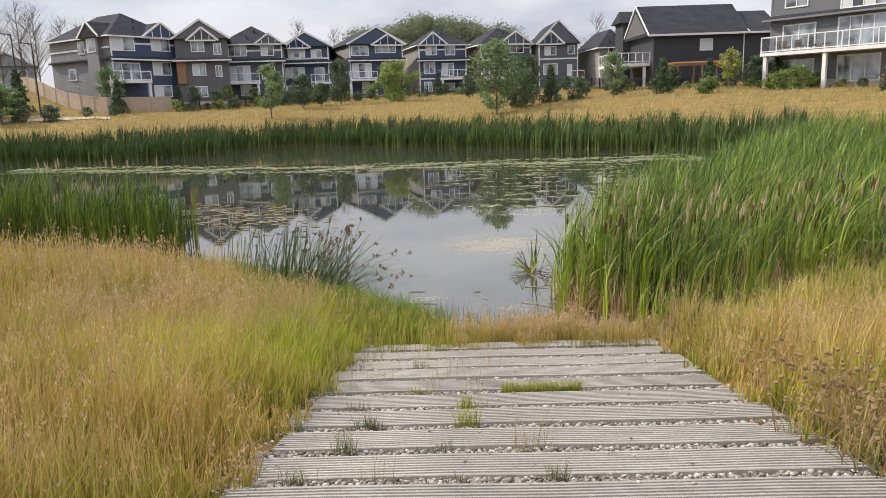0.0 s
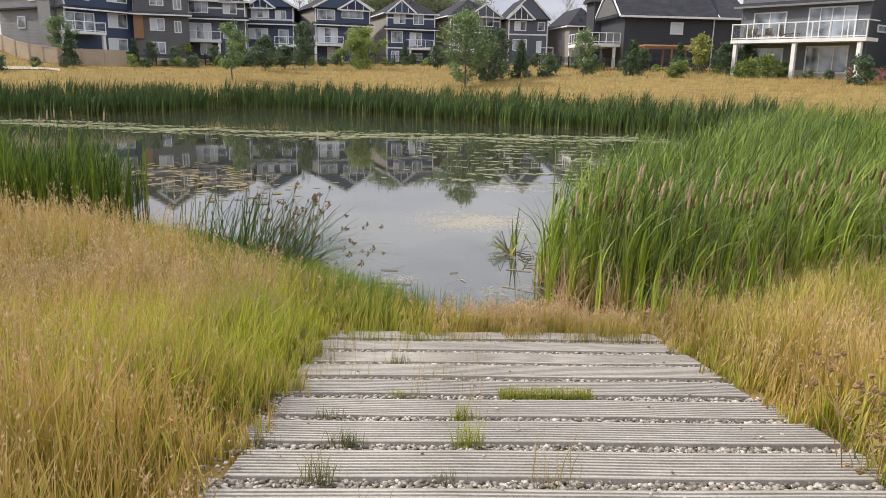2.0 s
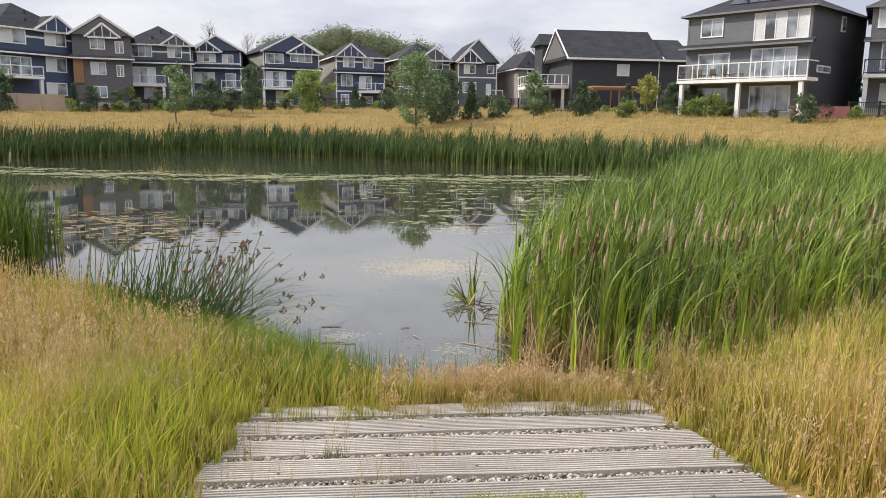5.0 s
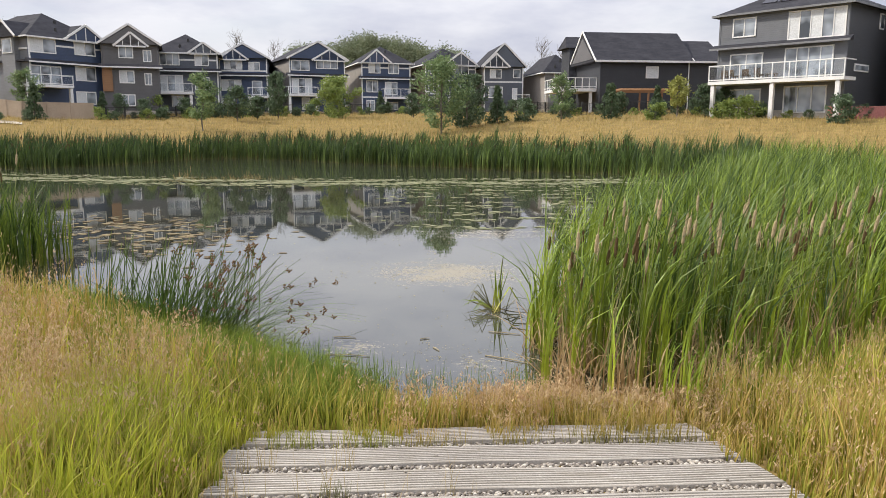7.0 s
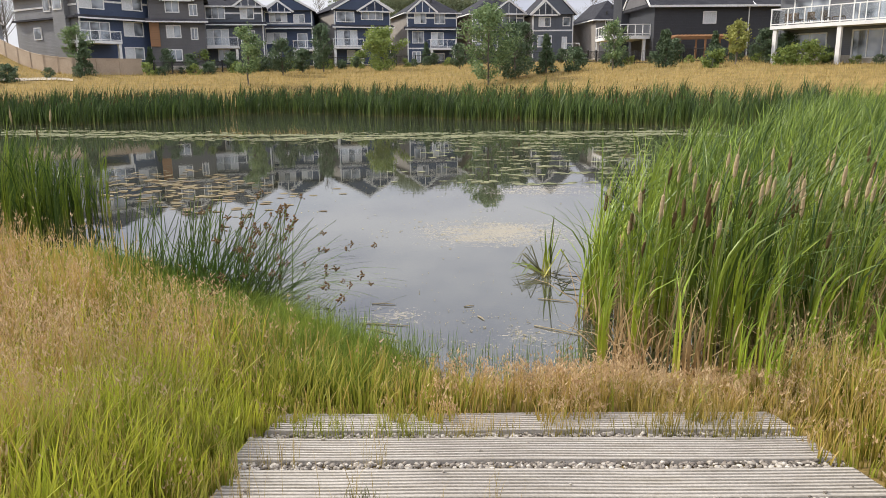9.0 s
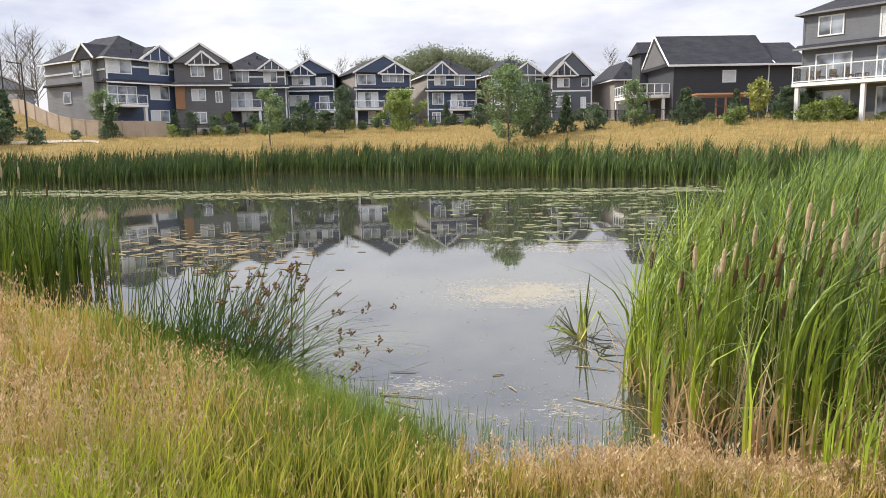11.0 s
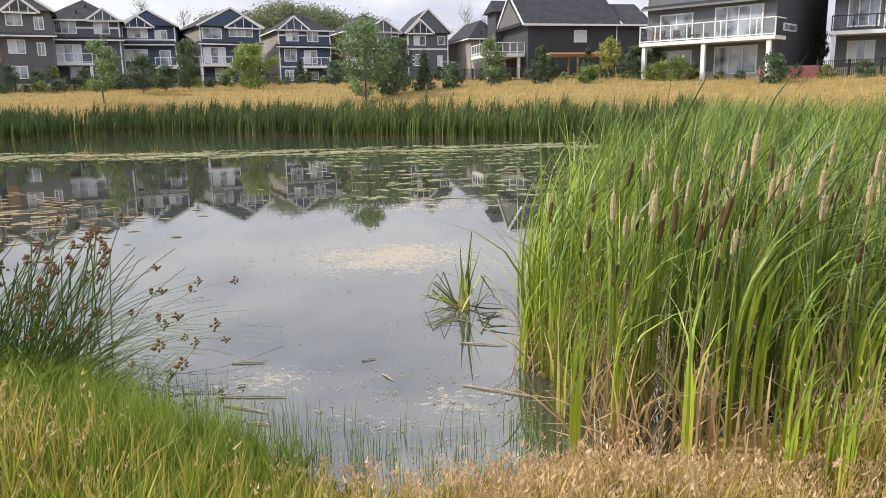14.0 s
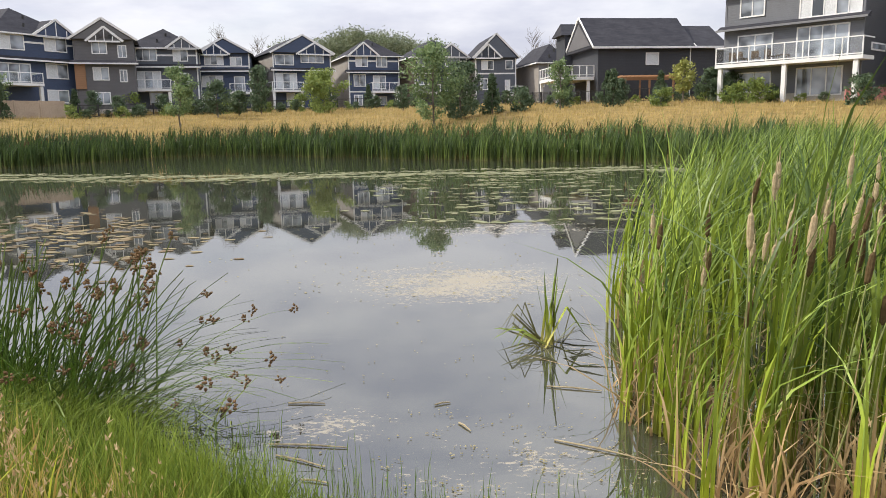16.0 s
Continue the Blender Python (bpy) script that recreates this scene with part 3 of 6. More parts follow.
h = house((-6.6, 114.8), 15.81, 7.38, 12, 4.5, 11.65, NAVY, BEIGE, "navy house with timbered gable and white trim bands")
window(h, 1.04, 2.82, 10.2, 11.71, 2)
window(h, 4.02, 5.64, 10.15, 11.75, 2)
window(h, 0.68, 2.45, 7.47, 9.17, 2)
window(h, 0.65, 1.91, 4.8, 6.35, 2)
window(h, 3.55, 5.47, 4.95, 6.1, 2)
window(h, 3.48, 5.37, 7.14, 9.03, 2, door=True)
hip_roof(h, 14.39)
front_gable(h, -0.09, 4.44, 11.7, 13.54)
skirt_roof(h, 9.52)
belt(h, 11.01)
belt(h, 6.77)
deck(h, 2.84, 6.61, 6.79, 1.15, black=False)

h = house((2.69, 114.97), 15.67, 7.89, 12, 4.25, 11.4, SLATE, BRICK_SIDE, "slate house with brown side wall and timbered gable")
window(h, 0.45, 2.45, 10.12, 11.55, 2)
window(h, 4.55, 6.78, 10.12, 11.73, 2)
window(h, 0.38, 2.12, 7.23, 8.93, 2)
window(h, 4.4, 6.64, 6.78, 8.67, 2, door=True)
hip_roof(h, 14.22)
front_gable(h, 2.71, 8.1, 11.48, 13.33)
skirt_roof(h, 9.27)
belt(h, 10.92)
deck(h, -0.54, 3.15, 6.55, 0.97, black=False)

h = house((11.31, 114.44), 4.37, 5.84, 12, 4.62, 11.12, SLATE, BEIGE, "slate house with steep timbered gable and white trim")
window(h, 0.84, 2.61, 9.49, 10.85, 2)
window(h, 4.31, 5.42, 9.56, 10.82, 1)
window(h, 0.65, 2.77, 6.69, 8.32, 2)
window(h, 4.22, 4.99, 6.45, 8.12, 1, door=True)
gable_roof(h, 2.73, 14.5)
front_gable(h, -0.32, 3.81, 11.1, 13.05)
belt(h, 8.99)
deck(h, 4.16, 6.35, 6.08, 1.05, black=False)

h = house((19.58, 110.28), 6.45, 4.21, 12, 4.84, 10.04, GREY_SIDE, BEIGE, "grey two-storey house with plain hip roof")
window(h, 1.23, 2.81, 9.33, 10.39, 2)
window(h, 0.26, 0.76, 6.79, 8.07, 1)
hip_roof(h, 12.78)

h = house((21.4, 86.74), 4.31, 14.05, 9, 3.59, 9.7, CHARCOAL, CHARCOAL, "charcoal house with long shingled roof and side deck")
barn_house = h
window(h, 5.24, 6.72, 7.88, 9.19, 1)

h = house((27.83, 70.3), -52.16, 10.87, 12, 3.83, 12.17, STEEL, DARK_SIDE, "steel-grey house with long white deck and solar panels")
big_house = h
window(h, 1.25, 3.37, 10.23, 11.86, 2)
window(h, 6.11, 10.7, 9.65, 11.96, 5)
window(h, 1.28, 4.17, 4.18, 5.83, 2)
window(h, 1.17, 4.16, 6.68, 8.84, 2, door=True)
window(h, 6.01, 9.93, 6.4, 9.04, 4, door=True)
window(h, 6.13, 9.64, 3.71, 5.93, 3, door=True)
hip_roof(h, 15.07)
skirt_roof(h, 9.42)
deck(h, 0.37, 11.71, 6.45, 1.32, black=False)

h = house((40.29, 62.8), -35.04, 9.14, 12, 3.95, 12.3, STEEL, STEEL, "grey house with small black-railed deck and tall windows", roof_mat=M_SHINGLE_BROWN)
grey_house = h
window(h, 0.4, 1.31, 10.58, 12.28, 1)
window(h, 3.74, 4.59, 10.64, 12.27, 1)
window(h, 5.9, 7.33, 10.03, 12.17, 1)
window(h, 7.5, 9.02, 10.11, 12.19, 1)
window(h, 0.86, 3.12, 7.19, 9.44, 3)
window(h, 5.88, 7.36, 7.14, 9.34, 1)
window(h, 7.53, 9.06, 7.24, 9.38, 1)
window(h, 1.01, 2.98, 4.4, 6.14, 3)
window(h, 6.34, 7.2, 4.54, 6.23, 1)
window(h, 7.62, 9.1, 4.39, 6.29, 1)
window(h, 3.41, 4.51, 6.84, 9.39, 1, door=True)
hip_roof(h, 15.27)
skirt_roof(h, 9.64)
deck(h, -0.25, 4.37, 6.8, 1.14, black=True)

h = house((49.42, 55.16), -44.79, 9.26, 12, 4.17, 12.84, BLUE_SLATE, BLUE_SLATE, "blue-slate house with full-width black-railed deck", roof_mat=M_SHINGLE_BROWN)
blue_house = h
window(h, 1.46, 3.01, 10.87, 12.25, 2)
window(h, 6.68, 8.2, 10.74, 12.14, 2)
window(h, 1.39, 3.8, 7.46, 9.16, 3)
window(h, 6.25, 8.13, 7.38, 9.02, 3)
window(h, 2.17, 3.02, 4.76, 6.14, 1)
window(h, 6.76, 8.21, 4.77, 6.14, 2)
window(h, 5.13, 6.05, 6.78, 8.94, 1, door=True)
window(h, 5.06, 6.04, 4.09, 6.21, 1, door=True)
hip_roof(h, 15.35)
skirt_roof(h, 9.53)
deck(h, 0.1, 9.16, 6.86, 1.13, black=True)

h = house((53.52, 44.25), -44.53, 7.85, 12, 4.08, 11.83, BLUE_SLATE, CHARCOAL, "dark house with blue panels beside the golden bank", roof_mat=M_SHINGLE_BROWN)
panel_house = h
window(h, 0.34, 1.74, 10.04, 11.68, 2)
window(h, 0.71, 2.05, 6.9, 8.73, 2)
window(h, 1.04, 2.51, 4.44, 5.98, 2)
hip_roof(h, 14.85)
skirt_roof(h, 9.14)

h = house((-74.0, 114.0), 32, 8.0, 10, 6.0, 11.0, PALE_BLUE, GREY_SIDE, "pale blue-grey house half hidden by trees")
window(h, 1.0, 3.2, 8.6, 10.4, 2)
window(h, 4.6, 6.8, 8.6, 10.4, 2)
gable_roof(h, 4.0, 13.1)

# charcoal house: ridge along its long wall, gable and deck at its end
w, d = 14.05, 9.0
for a, b, ridge in ((-0.7, 10.7, 13.35), (10.72, 14.6, 12.5)):
    v = [(a, -0.6, 9.7), (b, -0.6, 9.7), (b, d / 2, ridge), (a, d / 2, ridge), (b, d + 0.6, 9.7), (a, d + 0.6, 9.7)]
    roof = solid("roof", M_SHINGLE, barn_house, v, [(0, 1, 2, 3), (3, 2, 4, 5), (0, 5, 4, 1), (0, 3, 5), (1, 4, 2)])
    for q, r in (((a - 0.04, -0.6, 9.68), (a - 0.04, d / 2, ridge)), ((a - 0.04, d / 2, ridge), (a - 0.04, d + 0.6, 9.68)), ((a, -0.63, 9.68), (b, -0.63, 9.68))):
        bm = bmesh.new()
        bar(bm, q, r, 0.22, 0.08)
        part("fascia", bm, M_WHITE, roof)
solid("gable_wall", TAUPE, barn_house, [(-0.73, 0.6, 10.0), (-0.73, d - 0.6, 10.0), (-0.73, d / 2, 12.6), (-0.69, 0.6, 10.0), (-0.69, d - 0.6, 10.0), (-0.69, d / 2, 12.6)],
      [(0, 1, 2), (3, 5, 4), (0, 3, 4, 1), (1, 4, 5, 2), (2, 5, 3, 0)])
dk = box("deck", M_WHITE, barn_house, -4.2, -0.02, 1.0, 8.0, 6.45, 6.8, "white raised side deck")
for k in range(6):
    box("rail_post", M_WHITE, dk, -4.18 + k * 0.82, -4.1 + k * 0.82, 1.0, 1.08, 6.8, 7.95)
for k in range(7):
    box("rail_post", M_WHITE, dk, -4.2, -4.12, 1.2 + k * 1.1, 1.28 + k * 1.1, 6.8, 7.95)
for z in (6.95, 7.92):
    box("rail_bar", M_WHITE, dk, -4.2, 0.0, 0.99, 1.07, z, z + 0.08)
    box("rail_bar", M_WHITE, dk, -4.21, -4.13, 1.07, 8.0, z, z + 0.08)
for x, y in ((-4.0, 1.2), (-4.0, 7.6), (-0.6, 1.2)):
    box("deck_post", M_WHITE, dk, x - 0.15, x + 0.15, y, y + 0.3, 1.5, 6.44)
box("downspout", M_WHITE, barn_house, 10.2, 10.3, -0.16, -0.06, 4.0, 9.6)
back = box("rear_block", CHARCOAL, barn_house, -0.9, 1.8, 9.0, 12.4, 2.0, 12.0)
solid("roof", M_SHINGLE, back, [(-1.4, 8.7, 12.0), (2.2, 8.7, 12.0), (2.2, 12.9, 12.0), (-1.4, 12.9, 12.0), (-0.9, 10.8, 13.5), (1.7, 10.8, 13.5)],
      [(0, 1, 2, 3), (0, 1, 5, 4), (2, 3, 4, 5), (1, 2, 5), (3, 0, 4)])

# steel-grey house: chimney, solar panels, side windows
M_PV = rough_surface("solar_cells", (0.018, 0.018, 0.03), (0.028, 0.027, 0.045), 1.5, 0.4, 8, 0.05)
for k in range(4):
    a, b = 3.2 + k * 1.3, 4.42 + k * 1.3
    solid("solar_panel", M_PV, big_house, [(a, 0.95, 13.06), (b, 0.95, 13.06), (b, 2.3, 13.77), (a, 2.3, 13.77), (a, 0.95, 13.01), (b, 0.95, 13.01), (b, 2.3, 13.72), (a, 2.3, 13.72)],
          [(0, 1, 2, 3), (7, 6, 5, 4), (0, 4, 5, 1), (1, 5, 6, 2), (2, 6, 7, 3), (3, 7, 4, 0)], "black solar panel")
ch = box("chimney", CHARCOAL, big_house, 6.3, 6.8, 3.2, 3.7, 13.2, 15.2)
box("chimney_cap", M_BLACK, ch, 6.5, 6.6, 3.4, 3.5, 15.2, 15.8)
for y0, y1, z0, z1 in ((6.0, 6.9, 10.6, 11.9), (1.6, 4.4, 7.0, 7.6)):
    box("side_window", M_WHITE, big_house, 10.86, 10.95, y0, y1, z0, z1)
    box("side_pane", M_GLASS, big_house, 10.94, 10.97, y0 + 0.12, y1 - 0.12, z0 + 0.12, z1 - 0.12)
# taupe house: cedar column; last house: blue panel
box("cedar_column", M_CEDAR, taupe_house, -0.1, 1.0, -0.25, -0.07, 6.6, 9.4, "cedar clad column")
box("upper_panel", M_BLUE_PANEL, panel_house, 0.1, 7.7, -0.13, -0.062, 9.4, 11.7, "blue wall panel")


def pergola(origin, turn, width, depth, z0, z1):
    p = new("pergola")
    p.matrix_world = pose(*origin, 0, 0, 0, turn)
    tagged(p, "cedar pergola on square posts in a back garden", "pergola")
    for x in (0.2, width / 2, width - 0.3):
        for y in (0.1, depth - 0.2):
            box("post", M_CEDAR, p, x, x + 0.16, y, y + 0.16, z0 - 1, z1 - 0.3)
    for y in (0.05, depth - 0.25):
        box("beam", M_CEDAR, p, -0.3, width + 0.3, y, y + 0.12, z1 - 0.3, z1 - 0.1)
    k = -0.1
    while k < width + 0.1:
        box("rafter", M_CEDAR, p, k, k + 0.06, -0.3, depth + 0.2, z1 - 0.1, z1 + 0.06)
        k += 0.4


pergola((22.7, 82.2), 2, 5.6, 3.0, 3.7, 6.5)


def fence(points, height, mat, label, picket=False):
    """Panels between posts along a line of places."""
    f = new("fence")
    tagged(f, label, "fence")
    for (ax, ay), (bx, by) in zip(points, points[1:]):
        n = max(1, round(math.hypot(bx - ax, by - ay) / 2.4))
        for k in range(n):
            p, q = [Vector((ax + (bx - ax) * i / n, ay + (by - ay) * i / n)) for i in (k, k + 1)]
            zp, zq = float(ground_z(*p)), float(ground_z(*q))
            bm = bmesh.new()
            if picket:
                m = 16
                for j in range(m):
                    c = p.lerp(q, (j + 0.5) / m)
                    g = zp + (zq - zp) * (j + 0.5) / m
                    box_bm(bm, c.x - 0.012, c.x + 0.012, c.y - 0.012, c.y + 0.012, g + 0.05, g + height)
                bar(bm, (*p, zp + height), (*q, zq + height), 0.05, 0.04)
                bar(bm, (*p, zp + 0.15), (*q, zq + 0.15), 0.05, 0.04)
            else:
                bar(bm, (*p, zp + height / 2), (*q, zq + height / 2), height, 0.05)
                bar(bm, (*p, zp + height), (*q, zq + height), 0.1, 0.1)
            panel = part("panel", bm, mat, f)
            if picket:
                panel["kind"] = "stuff"
            box("post", mat, f, p.x - 0.07, p.x + 0.07, p.y - 0.07, p.y + 0.07, zp - 0.5, zp + height + 0.1)
    return f


fence([(-53.5, 90.5), (-48.5, 86.6), (-42.0, 82.0), (-38.2, 80.2), (-33.0, 84.6)], 1.6, M_FENCE, "tan panel fence stepping down beside the corner house")
fence([(-31.5, 84), (-24, 95), (-15, 103), (0, 106), (14, 100), (18, 80.5), (24, 76.5), (28, 71)], 1.25, M_BLACK, "black metal picket fence along the back gardens", True)
fence([(37.5, 60.5), (44.5, 55.5), (52, 46.5)], 1.2, M_BLACK, "black metal picket fence below the grey houses", True)
M_PINK = rough_surface("faded_red_netting", (0.40, 0.15, 0.14), (0.52, 0.22, 0.2), 2, 0.8, 12)
fence([(33.4, 61.6), (36.9, 59.4)], 0.9, M_PINK, "faded red snow fence sagging between the houses")


def street_lamp(x, y, z0, top):
    p = new("street_lamp")
    p.matrix_world = pose(x, y, 0)
    tagged(p, "black street lamp with a short arm", "lamp")
    bm = bmesh.new()
    bmesh.ops.create_cone(bm, cap_ends=True, segments=8, radius1=0.10, radius2=0.055, depth=top - z0, matrix=Matrix.Translation((0, 0, (top + z0) / 2)))
    part("pole", bm, M_BLACK, p)
    bm = bmesh.new()
    bar(bm, (0, 0, top - 0.1), (-1.5, -0.4, top + 0.15), 0.1, 0.08)
    part("arm", bm, M_BLACK, p)
    box("lamp_head", M_WHITE, p, -2.0, -1.3, -0.55, -0.3, top + 0.06, top + 0.2)


street_lamp(-46.0, 77.3, 2.5, 11.6)
street_lamp(-44.5, 78.2, 2.5, 10.7)


def patio_chair(x, y, z, turn):
    c = new("patio_chair")
    tagged(c, "dark wicker patio chair on the raised deck", "chair", "patio chairs on the deck")
    box("seat", M_CHAIR, c, -0.28, 0.28, -0.28, 0.28, 0.36, 0.46)
    box("backrest", M_CHAIR, c, -0.28, 0.28, 0.22, 0.3, 0.46, 0.95)
    for a in (-0.24, 0.24):
        for b in (-0.24, 0.24):
            box("leg", M_CHAIR, c, a - 0.025, a + 0.025, b - 0.025, b + 0.025, 0, 0.36)
    c.matrix_world = big_house.matrix_world @ pose(x, y, z, 0, 0, turn)
    return c


M_CHAIR = rough_surface("dark_wicker", (0.07, 0.05, 0.035), (0.16, 0.11, 0.07), 10, 0.8, 40)
for x, y, turn in ((2.4, -1.4, 150), (3.4, -1.3, 190), (4.6, -1.5, 170), (1.4, -1.2, 200)):
    patio_chair(x, y, 6.452, turn)
table = new("patio_table")
tagged(table, "low dark patio table between the deck chairs", "table")
box("tabletop", M_CHAIR, table, -0.45, 0.45, -0.3, 0.3, 0.44, 0.49)
for a in (-0.38, 0.38):
    for b in (-0.24, 0.24):
        box("leg", M_CHAIR, table, a - 0.03, a + 0.03, b - 0.03, b + 0.03, 0, 0.44)
table.matrix_world = big_house.matrix_world @ pose(5.6, -1.4, 6.452, 0, 0, 5)

# pale gravel path on the left bank
M_PATH = rough_surface("pale_gravel_path", (0.38, 0.33, 0.26), (0.52, 0.46, 0.38), 0.8, 0.95, 20)
pv, pf = [], []
for i in range(24):
    f = i / 23
    cx, cy = -52 + 17 * f, 66.5 + 7.0 * f + 1.2 * math.sin(f * 3.1)
    for k in range(4):
        x, y = cx - 0.4 * (k - 1.5) * 0.7, cy + 0.55 * (k - 1.5)
        pv.append((x, y, float(ground_z(x, y)) + 0.06))
for i in range(23):
    pf += [(i * 4 + k, i * 4 + 4 + k, i * 4 + 5 + k, i * 4 + 1 + k) for k in range(3)]
tagged(mesh_np("path", np.array(pv), np.array(pf), M_PATH), "pale gravel path crossing the bank beside the fence", "path", kind="structure")

# trees and shrubs
M_BARK = rough_surface("bark", (0.10, 0.085, 0.07), (0.22, 0.20, 0.17), 3, 0.95, 25, 0.6, (1, 1, 0.3))


def leaf_material(name, a, b):
    def build(nt, bsdf):
        geo = nt.nodes.new("ShaderNodeNewGeometry")
        r = ramp_node(nt, geo.outputs["Random Per Island"], ((0.0, a), (1.0, b)))
        n = noise_node(nt, 0.9, 3)
        pr = ramp_node(nt, n.outputs["Fac"], ((0.3, (0.7, 0.75, 0.7)), (0.7, (1.15, 1.12, 1.05))))
        m = mix_node(nt, r.outputs["Color"], pr.outputs["Color"], 1.0, "MULTIPLY")
        nt.links.new(m.outputs["Color"], bsdf.inputs["Base Color"])
        bsdf.inputs["Roughness"].default_value = 0.6
        bsdf.inputs["Specular IOR Level"].default_value = 0.25
        tr, mx = nt.nodes.new("ShaderNodeBsdfTranslucent"), nt.nodes.new("ShaderNodeMixShader")
        mx.inputs["Fac"].default_value = 0.25
        nt.links.new(m.outputs["Color"], tr.inputs["Color"])
        nt.links.new(bsdf.outputs["BSDF"], mx.inputs[1])
        nt.links.new(tr.outputs["BSDF"], mx.inputs[2])
        nt.links.new(mx.outputs["Shader"], nt.nodes["Material Output"].inputs["Surface"])
    return material(name, build)


L_ASPEN = leaf_material("aspen_leaves", (0.12, 0.19, 0.085), (0.28, 0.36, 0.18))
L_LIME = leaf_material("lime_leaves", (0.16, 0.22, 0.06), (0.30, 0.36, 0.11))
L_DARK = leaf_material("dark_leaves", (0.065, 0.105, 0.06), (0.15, 0.20, 0.12))
L_SPRUCE = leaf_material("spruce_needles", (0.06, 0.095, 0.055), (0.13, 0.18, 0.10))
L_YELLOW = leaf_material("yellow_leaves", (0.26, 0.28, 0.08), (0.42, 0.42, 0.14))
L_WOODS = leaf_material("far_wood_leaves", (0.15, 0.18, 0.11), (0.25, 0.28, 0.18))
rng = np.random.default_rng(7)


def unit(n):
    v = rng.normal(size=(n, 3))
    return v / np.linalg.norm(v, axis=1, keepdims=True)


def leaf_cloud(name, centres, size, mat, droop=0.0):
    """Small folded leaves at the centres."""
    n = len(centres)
    a, b = unit(n), unit(n)
    a[:, 2] -= droop
    b -= a * (a * b).sum(1, keepdims=True)
    b /= np.linalg.norm(b, axis=1, keepdims=True)
    c = np.cross(a, b)
    s = (size * rng.uniform(0.6, 1.3, n))[:, None]
    v = np.stack([centres - a * s, centres + b * s * 0.55 + c * s * 0.12, centres + a * s, centres - b * s * 0.55 + c * s * 0.12], 1).reshape(-1, 3)
    k = np.arange(n)[:, None] * 4
    f = np.concatenate([k + [0, 1, 2], k + [0, 2, 3]])
    return mesh_np(name, v, f, mat)


def limb(bm, pts, radii, seg=6):
    """A tapered limb along points."""
    rings = []
    for i, (p, r) in enumerate(zip(pts, radii)):
        ahead = (Vector(pts[min(i + 1, len(pts) - 1)]) - Vector(pts[max(i - 1, 0)])).normalized()
        s = ahead.orthogonal().normalized()
        t = ahead.cross(s)
        rings.append([bm.verts.new(Vector(p) + (s * math.cos(a) + t * math.sin(a)) * r) for a in (2 * math.pi * j / seg for j in range(seg))])
    for a, b in zip(rings, rings[1:]):
        for j in range(seg):
            bm.faces.new((a[j], a[(j + 1) % seg], b[(j + 1) % seg], b[j]))
    bm.faces.new(rings[-1])


def broadleaf(name, h, r, leaves, mat, label, stem=0.25, upright=1.0, size=0.13, category="tree", trunk=0.09):
    """Tapered trunk, limbs, and leaves gathered in clumps round the limbs' ends."""
    t = new(name)
    tagged(t, label, category)
    bm = bmesh.new()
    pts = [(rng.normal() * 0.05 * i, rng.normal() * 0.05 * i, h * 0.86 * i / 5) for i in range(6)]
    pts[0] = (0, 0, -0.6)
    limb(bm, pts, [trunk * (1 - 0.16 * i) for i in range(6)])
    clumps = []
    for i in range(int(16 + h * 4)):
        f = rng.uniform(stem, 1.0)
        base = Vector(pts[0]).lerp(Vector(pts[-1]), f * 0.9)
        ang = rng.uniform(0, 2 * math.pi)
        reach = r * (math.sin(math.pi * min(1, (f - stem) / (1 - stem) * 0.82 + 0.16)) ** 0.8) * rng.uniform(0.55, 1.05)
        tip = base + Vector((math.cos(ang) * reach, math.sin(ang) * reach, reach * 0.5 * upright + rng.uniform(0, 0.1) * h))
        if i % 2 == 0:
            limb(bm, [base, base.lerp(tip, 0.5) + Vector((0, 0, 0.06)), tip], [trunk * 0.35, trunk * 0.2, 0.01], 4)
        clumps += [(base.lerp(tip, q), r * 0.22 + 0.1) for q in (0.55, 0.8, 1.0)]
    part("trunk", bm, M_BARK, t)
    per = max(4, leaves // len(clumps))
    c = np.concatenate([np.array(p) + unit(per) * (rng.uniform(0, 1, (per, 1)) ** 0.5) * s * np.array([1, 1, 0.8]) for p, s in clumps])
    crown = leaf_cloud("crown", c, size, mat)
    crown.parent = t
    return t


def conifer(name, h, r, leaves, mat, label):
    """Straight trunk and whorls of drooping boughs."""
    t = new(name)
    tagged(t, label, "tree")
    bm = bmesh.new()
    limb(bm, [(0, 0, -0.6), (0, 0, h * 0.5), (0, 0, h)], [0.1, 0.06, 0.01])
    pts = []
    tiers = int(h * 4)
    for k in range(tiers):
        f = 0.06 + 0.94 * k / tiers
        reach = r * (1 - f) ** 0.85 * rng.uniform(0.75, 1.15) + 0.06
        for j in range(9):
            a = rng.uniform(0, 2 * math.pi)
            tip = Vector((math.cos(a) * reach, math.sin(a) * reach, h * f - reach * 0.18))
            if j % 3 == 0:
                limb(bm, [(0, 0, h * f), tip], [0.02, 0.005], 3)
            m = max(3, leaves // (tiers * 9))
            q = rng.uniform(0.15, 1, (m, 1)) ** 0.7
            pts.append(np.array([0, 0, h * f]) * (1 - q) + np.array(tip) * q + rng.normal(size=(m, 3)) * 0.06)
    part("trunk", bm, M_BARK, t)
    crown = leaf_cloud("crown", np.concatenate(pts), 0.11, mat, 0.4)
    crown.parent = t
    return t


def plant(ob, x, y, scale=1.0, turn=0.0, z=None):
    ob.matrix_world = pose(x, y, float(ground_z(x, y)) if z is None else z, 0, 0, turn) @ Matrix.Diagonal((scale, scale, scale, 1))
    return ob


